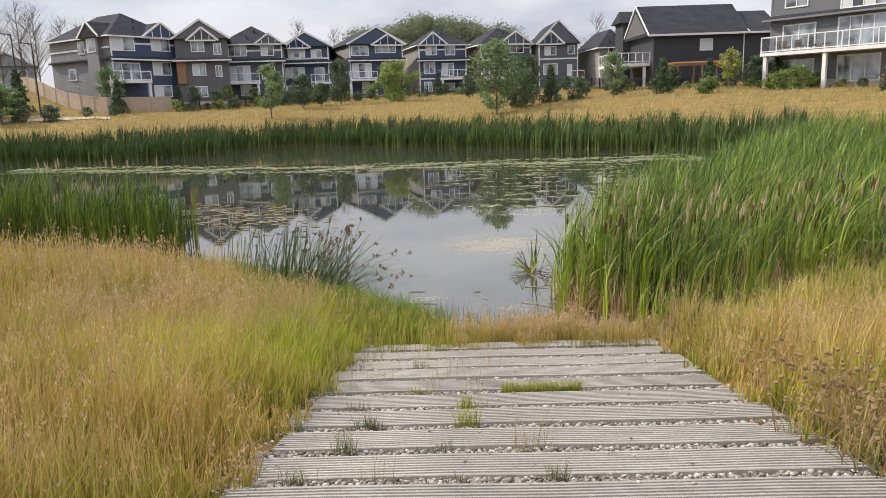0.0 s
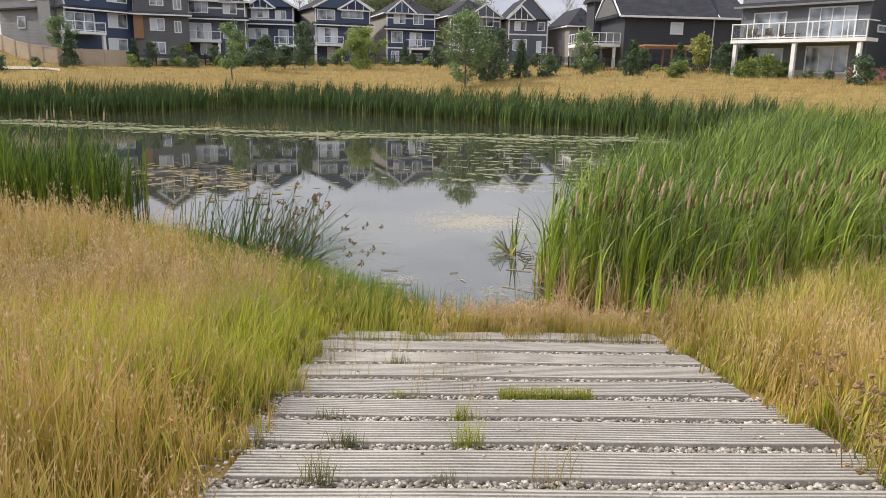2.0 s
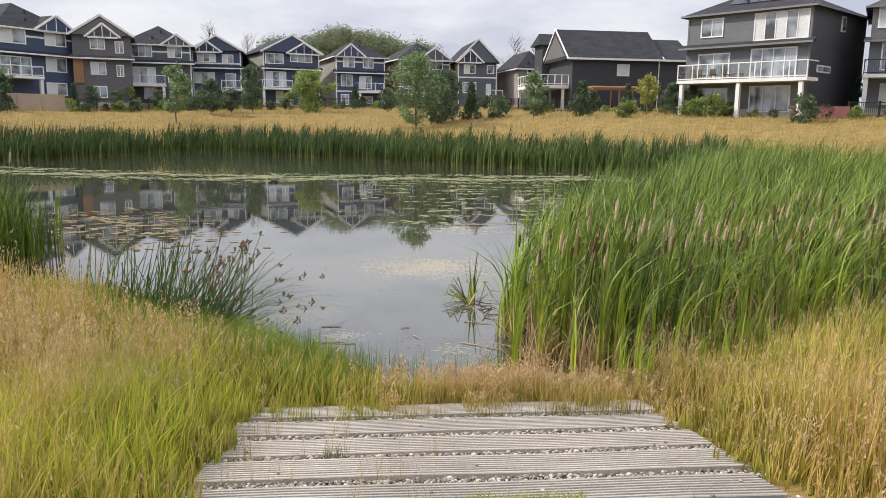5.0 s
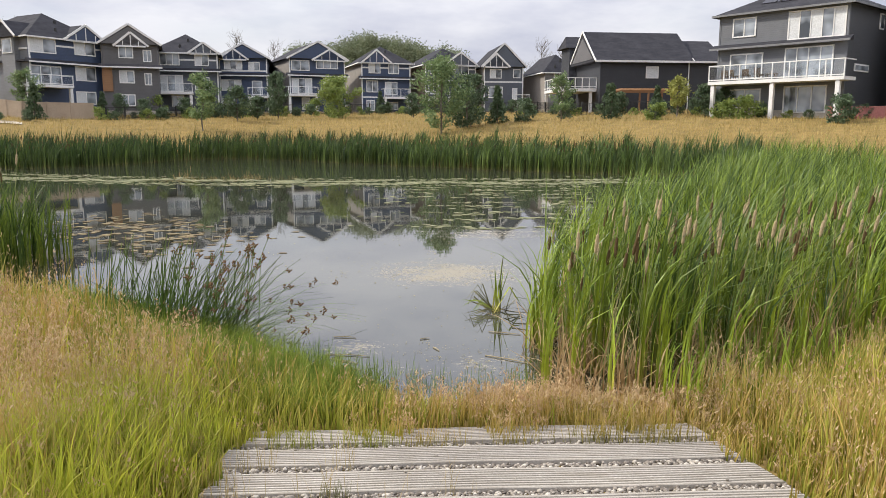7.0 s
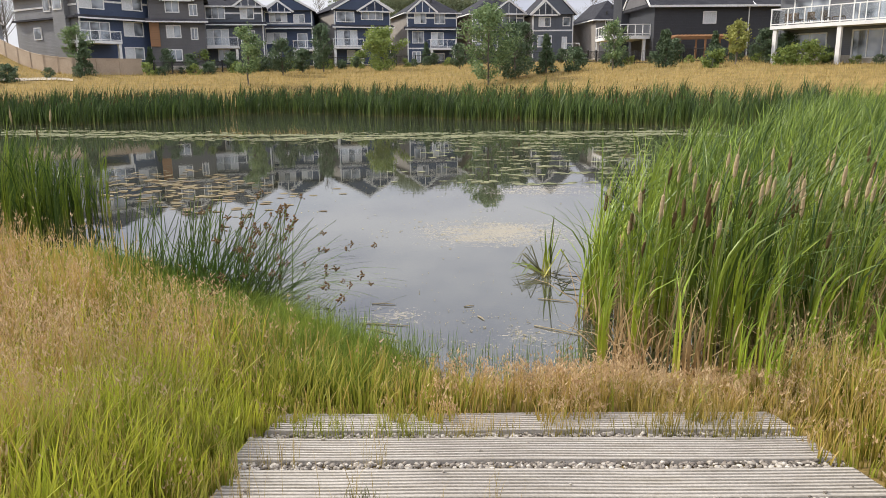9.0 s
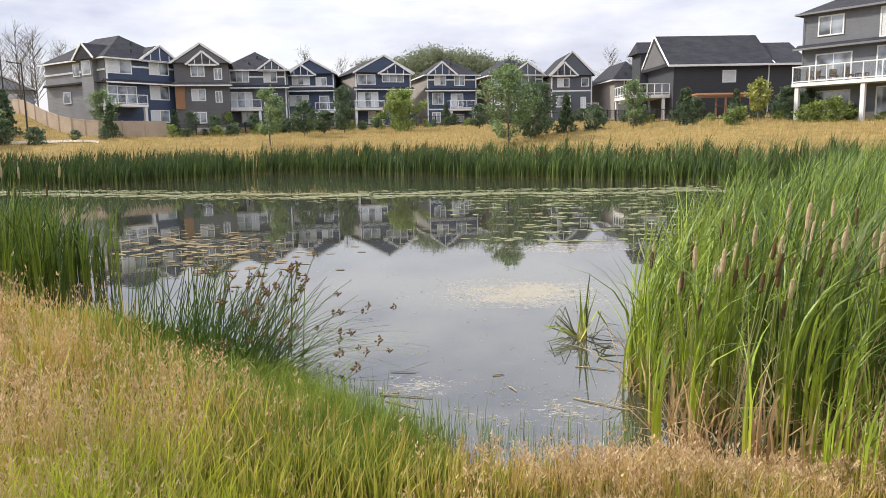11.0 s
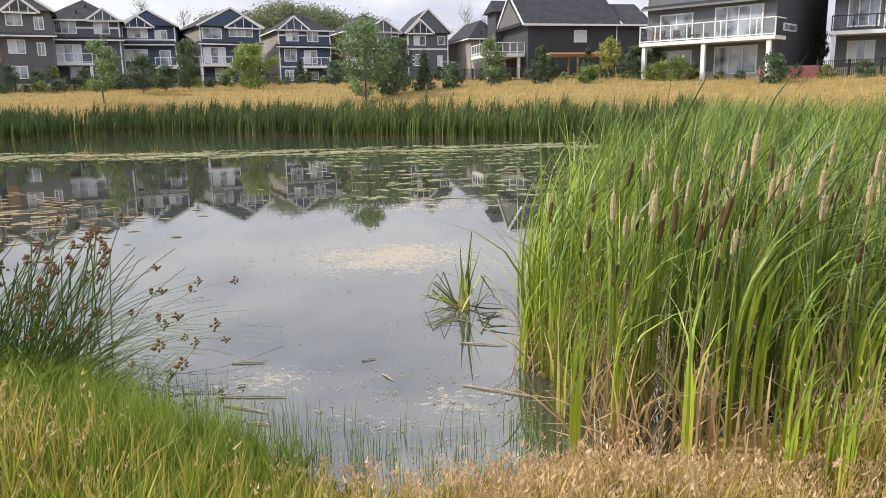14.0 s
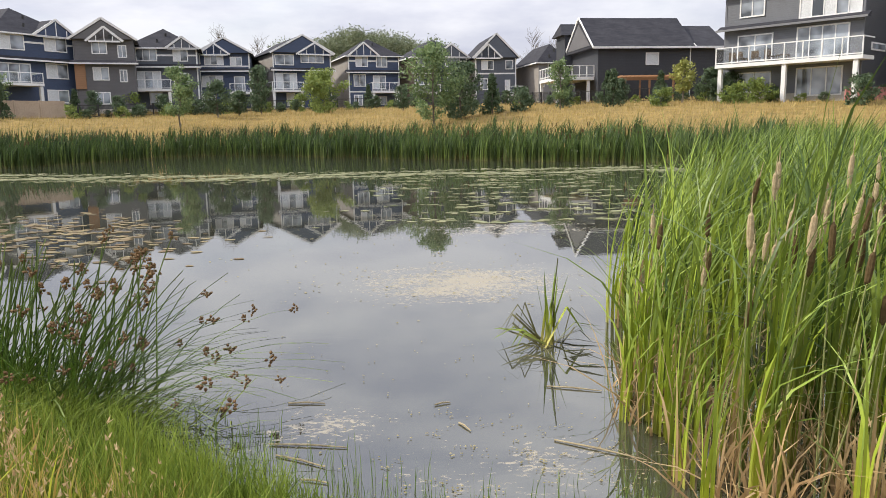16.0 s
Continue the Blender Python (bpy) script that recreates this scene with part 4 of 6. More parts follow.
def again(ob, x, y, scale, turn):
    c = copy_thing(ob, pose(x, y, float(ground_z(x, y)), 0, 0, turn))
    c.scale = (scale, scale, scale)
    return c


def sized(ob, x, y, tall, wide, turn):
    """A copy scaled upwards and outwards by its own two factors."""
    c = copy_thing(ob, pose(x, y, float(ground_z(x, y)), 0, 0, turn))
    c.scale = (wide, wide, tall)
    return c


plant(broadleaf("aspen", 7.4, 2.6, 5200, L_ASPEN, "tall pale-green aspen at the edge of the golden field", 0.12, 1.3), 3.0, 69.5)
plant(broadleaf("round_tree", 5.6, 2.3, 4600, L_DARK, "dense dark-green tree beside the tall aspen", 0.05, 1.0), 5.5, 72.8)
aspen = plant(broadleaf("aspen", 6.6, 1.75, 3000, L_ASPEN, "slim young aspen with a bare stem in the field", 0.24, 1.3), -20.0, 78.1)
sized(aspen, 13.8, 70.3, 0.74, 0.66, 40)
sized(aspen, 51.8, 59.8, 1.0, 1.3, 15)
sized(aspen, 54.5, 57.0, 0.8, 1.1, 75)
sized(aspen, -40.2, 85.4, 0.85, 0.9, 80)
sized(aspen, -43.6, 69.8, 0.62, 1.3, 130)
sized(aspen, -45.8, 71.8, 0.7, 1.4, 10)
plant(broadleaf("willow", 5.5, 2.7, 4600, L_LIME, "round lime-green willow behind the field", 0.04, 1.0, 0.14), -8.1, 93.4)
young = plant(broadleaf("young_tree", 4.4, 1.5, 2400, L_DARK, "young grey-green tree by the back gardens", 0.16, 1.2), -18.4, 86.0)
for x, y, tall, wide, a in ((-17.0, 89.8, 0.7, 0.9, 40), (-15.0, 92.0, 1.4, 0.9, 90), (0.7, 91.0, 0.75, 0.7, 70), (26.9, 70.5, 0.75, 0.75, 200), (39.8, 69.8, 0.8, 1.1, 120), (42.9, 68.3, 0.95, 0.65, 60),
                            (47.5, 56.0, 0.95, 1.2, 30), (-31.5, 88.0, 0.7, 0.6, 140)):
    sized(young, x, y, tall, wide, a)
shrub = plant(broadleaf("shrub", 2.0, 1.5, 1500, L_LIME, "rounded light-green shrub near the fence", 0.0, 0.8, 0.12, "shrub", 0.05), 27.6, 65.2)
for x, y, s, a in ((-30.8, 96.5, 1.25, 10), (29.0, 66.0, 0.85, 130), (26.4, 65.6, 0.8, 20), (48.4, 44.3, 0.7, 50), (20.8, 65.8, 0.75, 20), (-12.6, 104.5, 1.1, 70), (62.0, 55.6, 0.9, 35), (41.4, 50.4, 0.5, 200), (42.6, 50.0, 0.45, 20), (43.5, 54.0, 0.7, 10)):
    again(shrub, x, y, s, a)
dshrub = plant(broadleaf("shrub", 2.4, 1.4, 1500, L_DARK, "dark-green shrub against the house walls", 0.0, 1.0, 0.12, "shrub", 0.05), 32.5, 58.3)
for x, y, s, a in ((11.0, 73.6, 1.0, 30), (-22.0, 92.5, 0.8, 80), (9.5, 82.5, 0.7, 100), (21.0, 66.6, 0.7, 10), (27.3, 69.5, 0.9, 60), (-41.0, 73.5, 0.6, 40), (-39.6, 71.2, 0.75, 150), (-37.4, 74.0, 0.45, 20), (-36.0, 76.6, 0.5, 70), (-42.6, 71.0, 0.8, 100), (41.0, 51.5, 0.5, 10), (44.8, 49.2, 0.45, 130)):
    again(dshrub, x, y, s, a)
spruce = plant(conifer("spruce", 3.6, 1.05, 3400, L_SPRUCE, "young spruce at the back of the golden field"), 8.5, 74.3)
for x, y, s, a in ((18.3, 70.2, 0.9, 20), (-36.6, 79.4, 1.02, 70), (-3.6, 105.7, 0.85, 140), (-45.8, 76.8, 1.3, 30), (-33.8, 89.0, 0.8, 50), (39.6, 52.5, 0.9, 15), (15.0, 74.5, 0.7, 10), (20.8, 80.7, 0.9, 60), (23.0, 72.0, 0.8, 40), (-48.2, 74.6, 1.1, 110)):
    again(spruce, x, y, s, a)
plant(conifer("pine", 3.6, 1.6, 4600, L_DARK, "broad young pine in front of the blue house"), 43.8, 48.0)
plant(broadleaf("yellow_tree", 4.0, 1.2, 1500, L_YELLOW, "small yellow-leaved garden tree on a thin stem", 0.35, 1.2), 24.0, 69.6)

# low garden shrubs along the fences
for i in range(64):
    f = i / 63
    bx = np.interp(f, [0, 0.2, 0.4, 0.6, 0.75, 0.88, 1], [-31, -22, -10, 6, 17, 27, 29])
    by = np.interp(f, [0, 0.2, 0.4, 0.6, 0.75, 0.88, 1], [85, 95, 102, 102, 82, 74, 70])
    again((shrub, dshrub, dshrub, young)[i % 4], bx + rng.uniform(-0.8, 0.8), by + rng.uniform(-2.5, 1.0), rng.uniform(0.35, 0.75), rng.uniform(0, 360))
for i in range(16):
    f = i / 15
    again((dshrub, shrub)[i % 2], 30 + 22 * f + rng.uniform(-0.6, 0.6), 65.5 - 21 * f + rng.uniform(-0.8, 0.8), rng.uniform(0.3, 0.6), rng.uniform(0, 360))


def bare_tree(x, y, h, label):
    t = new("bare_tree")
    tagged(t, label, "tree")
    bm = bmesh.new()
    limb(bm, [(0, 0, -0.5), (0.1, 0, h * 0.45), (0.0, 0.1, h)], [0.15, 0.08, 0.012])
    for i in range(46):
        f = rng.uniform(0.25, 0.95)
        a, ln = rng.uniform(0, 6.28), h * 0.32 * (1.15 - f)
        b = Vector((0.06, 0.03, h * f))
        tip = b + Vector((math.cos(a) * ln, math.sin(a) * ln, ln * 1.2))
        limb(bm, [b, b.lerp(tip, 0.5), tip], [0.045, 0.028, 0.012], 4)
        for _ in range(3):
            c = b.lerp(tip, rng.uniform(0.3, 0.9))
            limb(bm, [c, c + Vector(rng.normal(size=3) * 0.5) + Vector((0, 0, 0.9))], [0.02, 0.01], 3)
    part("trunk", bm, M_BARK, t)
    t.matrix_world = pose(x, y, float(ground_z(x, y)))


for x, y, h in ((-68, 116, 15.5), (-63, 119, 13.0), (-72, 112, 12), (-59, 124, 13), (-30, 140, 13.5), (-24, 143, 12.5), (-79, 118, 14), (-70, 114, 14.5), (-66, 117, 15), (-74, 117, 14), (-61, 121, 12.5), (-69, 121, 15), (26, 150, 14), (30, 148, 13)):
    bare_tree(x, y, h, "leafless grey tree standing behind the houses")

# the far wood: many clumps on one ridge of trunks
cl = []
for i in range(150):
    x = rng.uniform(-25, 13)
    top = 18.9 + 3.0 * math.exp(-((x + 7) / 8) ** 2) + rng.uniform(-1.2, 0.7)
    y = rng.uniform(166, 182)
    for k in range(9):
        z = top - rng.uniform(0.2, 8.0)
        w = 0.7 + 0.16 * (top - z)
        cl.append(np.array([x, y, z]) + rng.normal(size=(72, 3)) * np.array([w, w, 0.7]))
for i in range(26):
    x = rng.uniform(12, 75)
    for k in range(5):
        cl.append(np.array([x, rng.uniform(165, 180), rng.uniform(8, 14.5)]) + rng.normal(size=(60, 3)) * np.array([1.5, 1.5, 0.9]))
wood = leaf_cloud("far_woods", np.concatenate(cl), 0.22, L_WOODS)
tagged(wood, "grey-green wood rising behind the roofs", "trees", kind="stuff")
bm = bmesh.new()
for i in range(60):
    x, y = rng.uniform(-24, 14), rng.uniform(168, 182)
    limb(bm, [(x, y, 3), (x + 0.2, y, 16)], [0.25, 0.08], 5)
tagged(part("wood_trunks", bm, M_BARK), "thin grey trunks inside the far wood", "trees", kind="stuff")

# reeds and grasses
def blades(name, root, height, width, lean, bend, mat, segs=3, stiff=1.8, droop=0.0, taper=0.9, tone=None):
    """Leaf strips. root (n, 3); height, width, bend (n,); lean (n, 2) directions in plan."""
    n = len(root)
    ang = rng.uniform(0, math.pi, n)
    side = np.stack([np.cos(ang), np.sin(ang), 0 * ang], 1)
    v, along = np.empty((n, 2 * segs + 1, 3)), np.empty((n, 2 * segs + 1))
    for s in range(segs + 1):
        f = s / segs
        reach = height * bend * f ** stiff
        p = root.copy()
        p[:, 0] += lean[:, 0] * reach
        p[:, 1] += lean[:, 1] * reach
        p[:, 2] += height * (f * np.sqrt(np.maximum(1 - (bend * 0.75) ** 2, 0.05)) - droop * bend * f ** 3)
        if s < segs:
            w = (width * (1 - taper * f ** 2.2) / 2)[:, None]
            v[:, 2 * s], v[:, 2 * s + 1] = p - side * w, p + side * w
            along[:, 2 * s] = along[:, 2 * s + 1] = f
        else:
            v[:, 2 * s], along[:, 2 * s] = p, 1
    k = np.arange(n)[:, None] * (2 * segs + 1)
    tri = []
    for s in range(segs - 1):
        b = 2 * s
        tri += [k + [b, b + 1, b + 3], k + [b, b + 3, b + 2]]
    b = 2 * (segs - 1)
    tri.append(k + [b, b + 1, b + 2])
    return mesh_np(name, v.reshape(-1, 3), np.concatenate(tri), mat, along.ravel(), None if tone is None else np.repeat(tone, 2 * segs + 1))


def wind(n, spread=0.9, heading=0.1):
    """Lean to the right, as the wind bends them."""
    a = heading + rng.normal(size=n) * spread
    return np.stack([np.cos(a), np.sin(a)], 1)


def scatter(x0, x1, y0, y1, n, keep):
    x, y = rng.uniform(x0, x1, n), rng.uniform(y0, y1, n)
    k = keep(x, y) > rng.uniform(0, 1, n)
    return x[k], y[k]


def blotch(x, y, scale, seed):
    """Smooth patchiness between 0 and 1."""
    g = np.random.default_rng(seed)
    s = 0
    for i in range(6):
        a, p, q = g.uniform(0, 6.28), g.uniform(0, 6.28), g.uniform(0.6, 1.7) / scale
        s = s + np.sin((np.cos(a) * x + np.sin(a) * y) * q * 6.28 + p)
    return 1 / (1 + np.exp(-s * 1.1))


REED_LEFT = np.array([(10.3, 1.30), (12, 1.45), (13.2, 1.8), (15, 2.4), (18, 3.6), (20, 5.0), (25, 8.5), (32, 12.5), (40, 17), (46, 21)])


def reed_front(x):
    return np.interp(x, [1.2, 2.2, 3.2, 4.6, 6.9, 9.6, 14, 22], [10.3, 9.8, 10.1, 10.8, 11.8, 12.8, 14.8, 20])


def reed_left(y):
    """The stand's ragged edge on the open water."""
    return np.interp(y, REED_LEFT[:, 0], REED_LEFT[:, 1]) + 0.13 * np.sin(y * 2.9 + 0.6) + 0.09 * np.sin(y * 7.3)


def in_right_stand(x, y):
    return (x > reed_left(y)) & (y > reed_front(x)) & (x < 33) & (y < 47)


def in_left_stand(x, y):
    f = 15.2 + (-6.2 - x) * 0.12
    return (x < -6.8) & (x > -24) & (y > f) & (y < f + 3.2 - 0.25 * np.minimum(0, x + 8))


def off_ramp(x, y):
    edge = 0.10 * np.sin(y * 5.1) + 0.06 * np.sin(y * 13.0)
    return (x < RAMP_X0 + 0.02 + edge) | (x > RAMP_X1 - 0.02 + edge) | (y > RAMP_END - 0.16 + 0.12 * np.sin(x * 6) + 0.06 * np.sin(x * 17))


def bank(x, y, margin=0.05):
    return (shore_distance(x, y) > margin) & off_ramp(x, y) & ~in_right_stand(x, y) & ~in_left_stand(x, y)


def greenness(x, y):
    """Where the bank stays green: by the ramp's left edge, the water's edge, and in patches."""
    d = shore_distance(x, y)
    left = 0.8 * np.exp(-((x + 1.75) / 0.75) ** 2) * np.exp(-((y - 8.0) / 1.7) ** 2)
    wet = 0.4 * np.exp(-(d / 0.9) ** 2) * np.clip((-0.2 - x) / 0.6, 0, 1) * (x > -6)
    tip = np.exp(-((y - 9.5) / 0.5) ** 2) * (x < 0.4) * (x > -1.6) * 0.25
    right = 0.6 * np.exp(-((y - 9.6) / 1.5) ** 2) * np.clip((x - 2.6) / 0.8, 0, 1)
    return np.clip(right + 1.0 * left + 0.8 * wet + tip + 0.35 * (blotch(x, y, 3.0, 5) > 0.8) + 0.10, 0, 1)


def near_weight(x, y):
    near = np.hypot(np.maximum(np.abs(x) - 2.2, 0), np.maximum(0, np.maximum(y - 8, 2 - y)))
    return 1 / (1 + (near / 3.2) ** 2)


def grass_height(x, y):
    h = 0.62 + 0.16 * (blotch(x, y, 2.2, 9) - 0.5) * 2
    h = np.where((y > 9.0) & (x > -1.6) & (x < 2.6), 0.36, h)
    h = np.where((x < -0.6) & (x > -3.5) & (y > 9.3), 0.46, h)
    h = h * np.clip(0.5 + (reed_front(x) - y) / 2.2, 0.5, 1) ** ((x > 1.5) & (x < 4.5))
    h = h * np.clip(0.45 + np.maximum(np.maximum(RAMP_X0 - x, x - RAMP_X1), 0) / 0.9 + (y > 9.1) * 0.5, 0, 1)
    return h * np.clip(0.4 + shore_distance(x, y) / 1.2, 0.3, 1)


def wet_left(x, y):
    return np.exp(-(shore_distance(x, y) / 1.3) ** 2) * np.clip((-0.2 - x) / 0.6, 0, 1) * (x > -6)


def by_knapweed(x, y):
    return np.exp(-(((x - 2.8) / 0.55) ** 2 + ((y - 4.3) / 0.75) ** 2) ** 2)


def tufts(x, y, seed):
    """Tone, vigour and heading of the tuft that a blade belongs to."""
    tone = 0.55 * blotch(x, y, 0.21, seed) + 0.45 * blotch(x, y, 1.1, seed + 1)
    return tone, blotch(x, y, 0.17, seed + 2), 6.28 * blotch(x, y, 0.38, seed + 3)


def sward(name, x0, x1, y0, y1, n, mat, green, label, hmul=1.0, wid=0.006):
    def keep(x, y):
        g = greenness(x, y)
        return bank(x, y) * near_weight(x, y) * (1 - 0.8 * wet_left(x, y)) * (1 - 0.75 * by_knapweed(x, y)) * (g if green else np.clip(1.1 - g, 0.1, 1)) * (0.14 + 0.86 * (blotch(x, y, 0.17, 102) > 0.42))
    x, y = scatter(x0, x1, y0, y1, n, keep)
    m = len(x)
    tone, vigour, heading = tufts(x, y, 100)
    root = np.stack([x, y, ground_z(x, y) - 0.03], 1)
    h = grass_height(x, y) * hmul * rng.uniform(0.5, 1.1, m) * (0.62 + 0.66 * vigour)
    far = 1 + np.hypot(x, y - 5) / 9
    a = heading + rng.normal(size=m) * 0.8
    lean = np.stack([np.cos(a) + 0.25, np.sin(a)], 1)
    ob = blades(name, root, h, wid * far * rng.uniform(0.6, 1.5, m), lean, np.abs(rng.normal(size=m)) * 0.22 + 0.03, mat, 3, 2.0, 0.15, 0.9, np.clip(tone + rng.normal(size=m) * 0.12, 0, 1))
    return tagged(ob, label, "grass", kind="stuff")


sward("golden_grass", -15, 17, 1.6, 17, 620000, M_GOLD, False, "tall dry golden grass on the bank", 1.0, 0.0072)
sward("green_grass", -9, 10, 1.6, 14, 460000, M_GREEN_GRASS, True, "fresh yellow-green grass among the dry stalks", 0.95, 0.0095)
x, y = scatter(-5.2, -1.3, 4.4, 10.2, 60000, lambda x, y: bank(x, y) * np.exp(-((x + 2.3) / 1.3) ** 2) * np.exp(-((y - 7.7) / 1.7) ** 2) * blotch(x, y, 0.6, 77) * 0.8)
m = len(x)
root = np.stack([x, y, ground_z(x, y) - 0.03], 1)
tagged(blades("broad_grass", root, rng.uniform(0.35, 0.78, m) * np.clip(0.5 - (x + 1.4), 0.4, 1), 0.014 * rng.uniform(0.6, 1.3, m), wind(m, 1.8), rng.uniform(0.05, 0.5, m), M_LUSH, 4, 2.2, 0.3, 0.9, blotch(x, y, 0.3, 78)), "broad-bladed lush grass beside the ramp", "grass", kind="stuff")
x, y = scatter(-5.5, -0.2, 9.4, 14.5, 150000, lambda x, y: bank(x, y, -0.15) * wet_left(x, y) * 0.9 * (0.3 + 0.7 * (blotch(x, y, 0.16, 80) > 0.4)))
m = len(x)
root = np.stack([x, y, ground_z(x, y) - 0.03], 1)
tagged(blades("sedge", root, rng.uniform(0.15, 0.42, m) * (0.6 + 0.7 * blotch(x, y, 0.2, 81)), 0.0065 * rng.uniform(0.7, 1.4, m), wind(m, 2.2), rng.uniform(0.05, 0.6, m), M_SEDGE, 3, 1.8, 0.1, 0.9, blotch(x, y, 0.25, 82)), "low green sedge along the wet edge", "sedge", kind="stuff")
sward("golden_grass", -14, 14, -7, 1.7, 90000, M_GOLD, False, "dry golden grass behind the ramp's head", 1.0, 0.008)


# seed heads: a haze of small spikelets on thin stalks
def panicles(name, n, label, x0=-15, x1=17, y0=1.8, y1=17):
    def keep(x, y):
        landing = np.exp(-((x - 1.2) / 1.3) ** 2 - ((y - 9.7) / 0.6) ** 2)
        much = np.clip(0.2 + 1.0 * blotch(x, y, 1.5, 31) * blotch(x, y, 0.3, 33) + 0.5 * landing, 0, 1)
        return bank(x, y) * near_weight(x, y) * (1 - wet_left(x, y) ** 0.7) * (1 - 0.9 * by_knapweed(x, y)) * much * np.clip(1.15 - greenness(x, y), 0.15, 1)
    x, y = scatter(x0, x1, y0, y1, n, keep)
    m = len(x)
    tone, vigour, heading = tufts(x, y, 100)
    h = grass_height(x, y) * rng.uniform(0.85, 1.3, m) * (0.62 + 0.66 * vigour)
    a = heading + rng.normal(size=m) * 0.9
    ld, bd = np.stack([np.cos(a), np.sin(a)], 1), np.abs(rng.normal(size=m)) * 0.16 + 0.03
    root = np.stack([x, y, ground_z(x, y) - 0.02], 1)
    far = 1 + np.hypot(x, y - 5) / 9
    stalk = blades(name, root, h, 0.0032 * far, ld, bd, M_STRAW, 2, 1.6, 0, 0.5, tone)
    tagged(stalk, label, "grass", kind="stuff")
    per = 9
    f = rng.uniform(0.70, 1.0, (m, per))
    c = root[:, None, :] + np.zeros((m, per, 3))
    reach = (h * bd)[:, None] * f ** 1.6
    spread = 0.026 * (1.15 - f) / 0.4
    c[..., 0] += ld[:, :1] * reach + rng.normal(size=(m, per)) * spread
    c[..., 1] += ld[:, 1:] * reach + rng.normal(size=(m, per)) * spread
    c[..., 2] += h[:, None] * f * 0.985
    s = (0.0105 * far)[:, None] * rng.uniform(0.6, 1.3, (m, per))
    a = unit(m * per).reshape(m, per, 3)
    up = np.stack([rng.normal(size=(m, per)) * 0.5, rng.normal(size=(m, per)) * 0.5, np.ones((m, per))], -1)
    v = np.stack([c - a * s[..., None] * 0.45, c + a * s[..., None] * 0.45, c + up * s[..., None] * 1.5], 2).reshape(-1, 3)
    heads = mesh_np(name, v, np.arange(len(v)).reshape(-1, 3), M_SEED, np.tile([0.3, 0.3, 1.0], len(v) // 3), np.repeat(np.clip(tone + rng.normal(size=m) * 0.25, 0, 1), per * 3))
    return tagged(heads, "pinkish-tan haze of ripe grass seed heads", "grass", kind="stuff")


M_STRAW = blade_material("straw", ((0.0, (0.28, 0.23, 0.08)), (1.0, (0.44, 0.31, 0.15))), ((0.0, (0.42, 0.33, 0.13)), (1.0, (0.66, 0.50, 0.29))))
M_SEED = blade_material("grass_seed", ((0.0, (0.32, 0.20, 0.10)), (1.0, (0.46, 0.30, 0.17))), ((0.0, (0.52, 0.39, 0.22)), (1.0, (0.72, 0.56, 0.37))), 0.7, 0, 0.35)
panicles("grass_seed_heads", 125000, "thin straw stalks standing over the bank grass")
panicles("grass_seed_heads", 1600, "pale straw stalks crowding the ramp's lower end", -0.2, 2.6, 8.9, 10.2)
panicles("grass_seed_heads", 12000, "straw stalks on the bank above the bulrush", -5.5, -1.2, 8.0, 12.2)


# cattails: shoots of several leaves from one foot
def cattails(name, x, y, label, mat, leaves=6, tall=2.1, wid=0.016, bend=0.33, segs=5, sink=0.25, curl=0.30):
    m = len(x)
    z = np.maximum(ground_z(x, y), -sink)
    X, Y, Z = (np.repeat(q, leaves) for q in (x, y, z))
    n = m * leaves
    fan = rng.uniform(0, 6.28, n)
    root = np.stack([X + np.cos(fan) * 0.03, Y + np.sin(fan) * 0.03, Z - 0.05], 1)
    clump = np.repeat(0.70 + 0.34 * blotch(x, y, 1.1, 41) + rng.uniform(-0.12, 0.12, m), leaves)
    edge = np.minimum(x - reed_left(y), y - reed_front(x))
    low = np.where((x > 0) & (y < 18), np.clip(0.60 + 0.40 * (y - reed_front(x)) / 0.8, 0.55, 1.0) * np.clip(0.84 + 0.2 * (x - reed_left(y)) / 0.5, 0.8, 1.0), 1.0)
    h = tall * clump * np.repeat(low, leaves) * (1 - 0.5 * rng.uniform(0, 1, n) ** 1.5)
    # each shoot has its own lean; its leaves fan a little about it
    a = np.repeat(0.1 + rng.normal(size=m) * 0.9, leaves) + rng.normal(size=n) * 0.9
    sway = np.repeat(np.abs(rng.normal(size=m)) * 0.45 + 0.35, leaves) * bend * rng.uniform(0.5, 1.6, n)
    tone = np.repeat((0.6 * blotch(x, y, 0.36, 43) + 0.4 * rng.uniform(0, 1, m)) * np.where(x < 0, 0.7, 1.0), leaves)
    young = np.repeat(np.where((x > 0) & (y < 18), np.clip(1 - edge / 0.8, 0, 1), 0), leaves)
    tone = np.clip((tone - 0.5) * 1.7 + 0.38 + 0.5 * young, 0, 1)
    ob = blades(name, root, h, wid * rng.uniform(0.6, 1.25, n), np.stack([np.cos(a), np.sin(a)], 1), np.minimum(sway, 1.1), mat, segs, 4.4, curl, 0.8, tone)
    return tagged(ob, label, "cattails", kind="stuff")


def stand_density(x, y):
    d = np.minimum(x - reed_left(y), y - reed_front(x))
    return in_right_stand(x, y) * np.where(d < 3.5, 1.0, 0.5) * (0.12 + 0.88 * (blotch(x, y, 0.45, 71) > 0.40)) * np.where(y > 22, 0.7, 1.0) * (shore_distance(x, y) < 1.8)


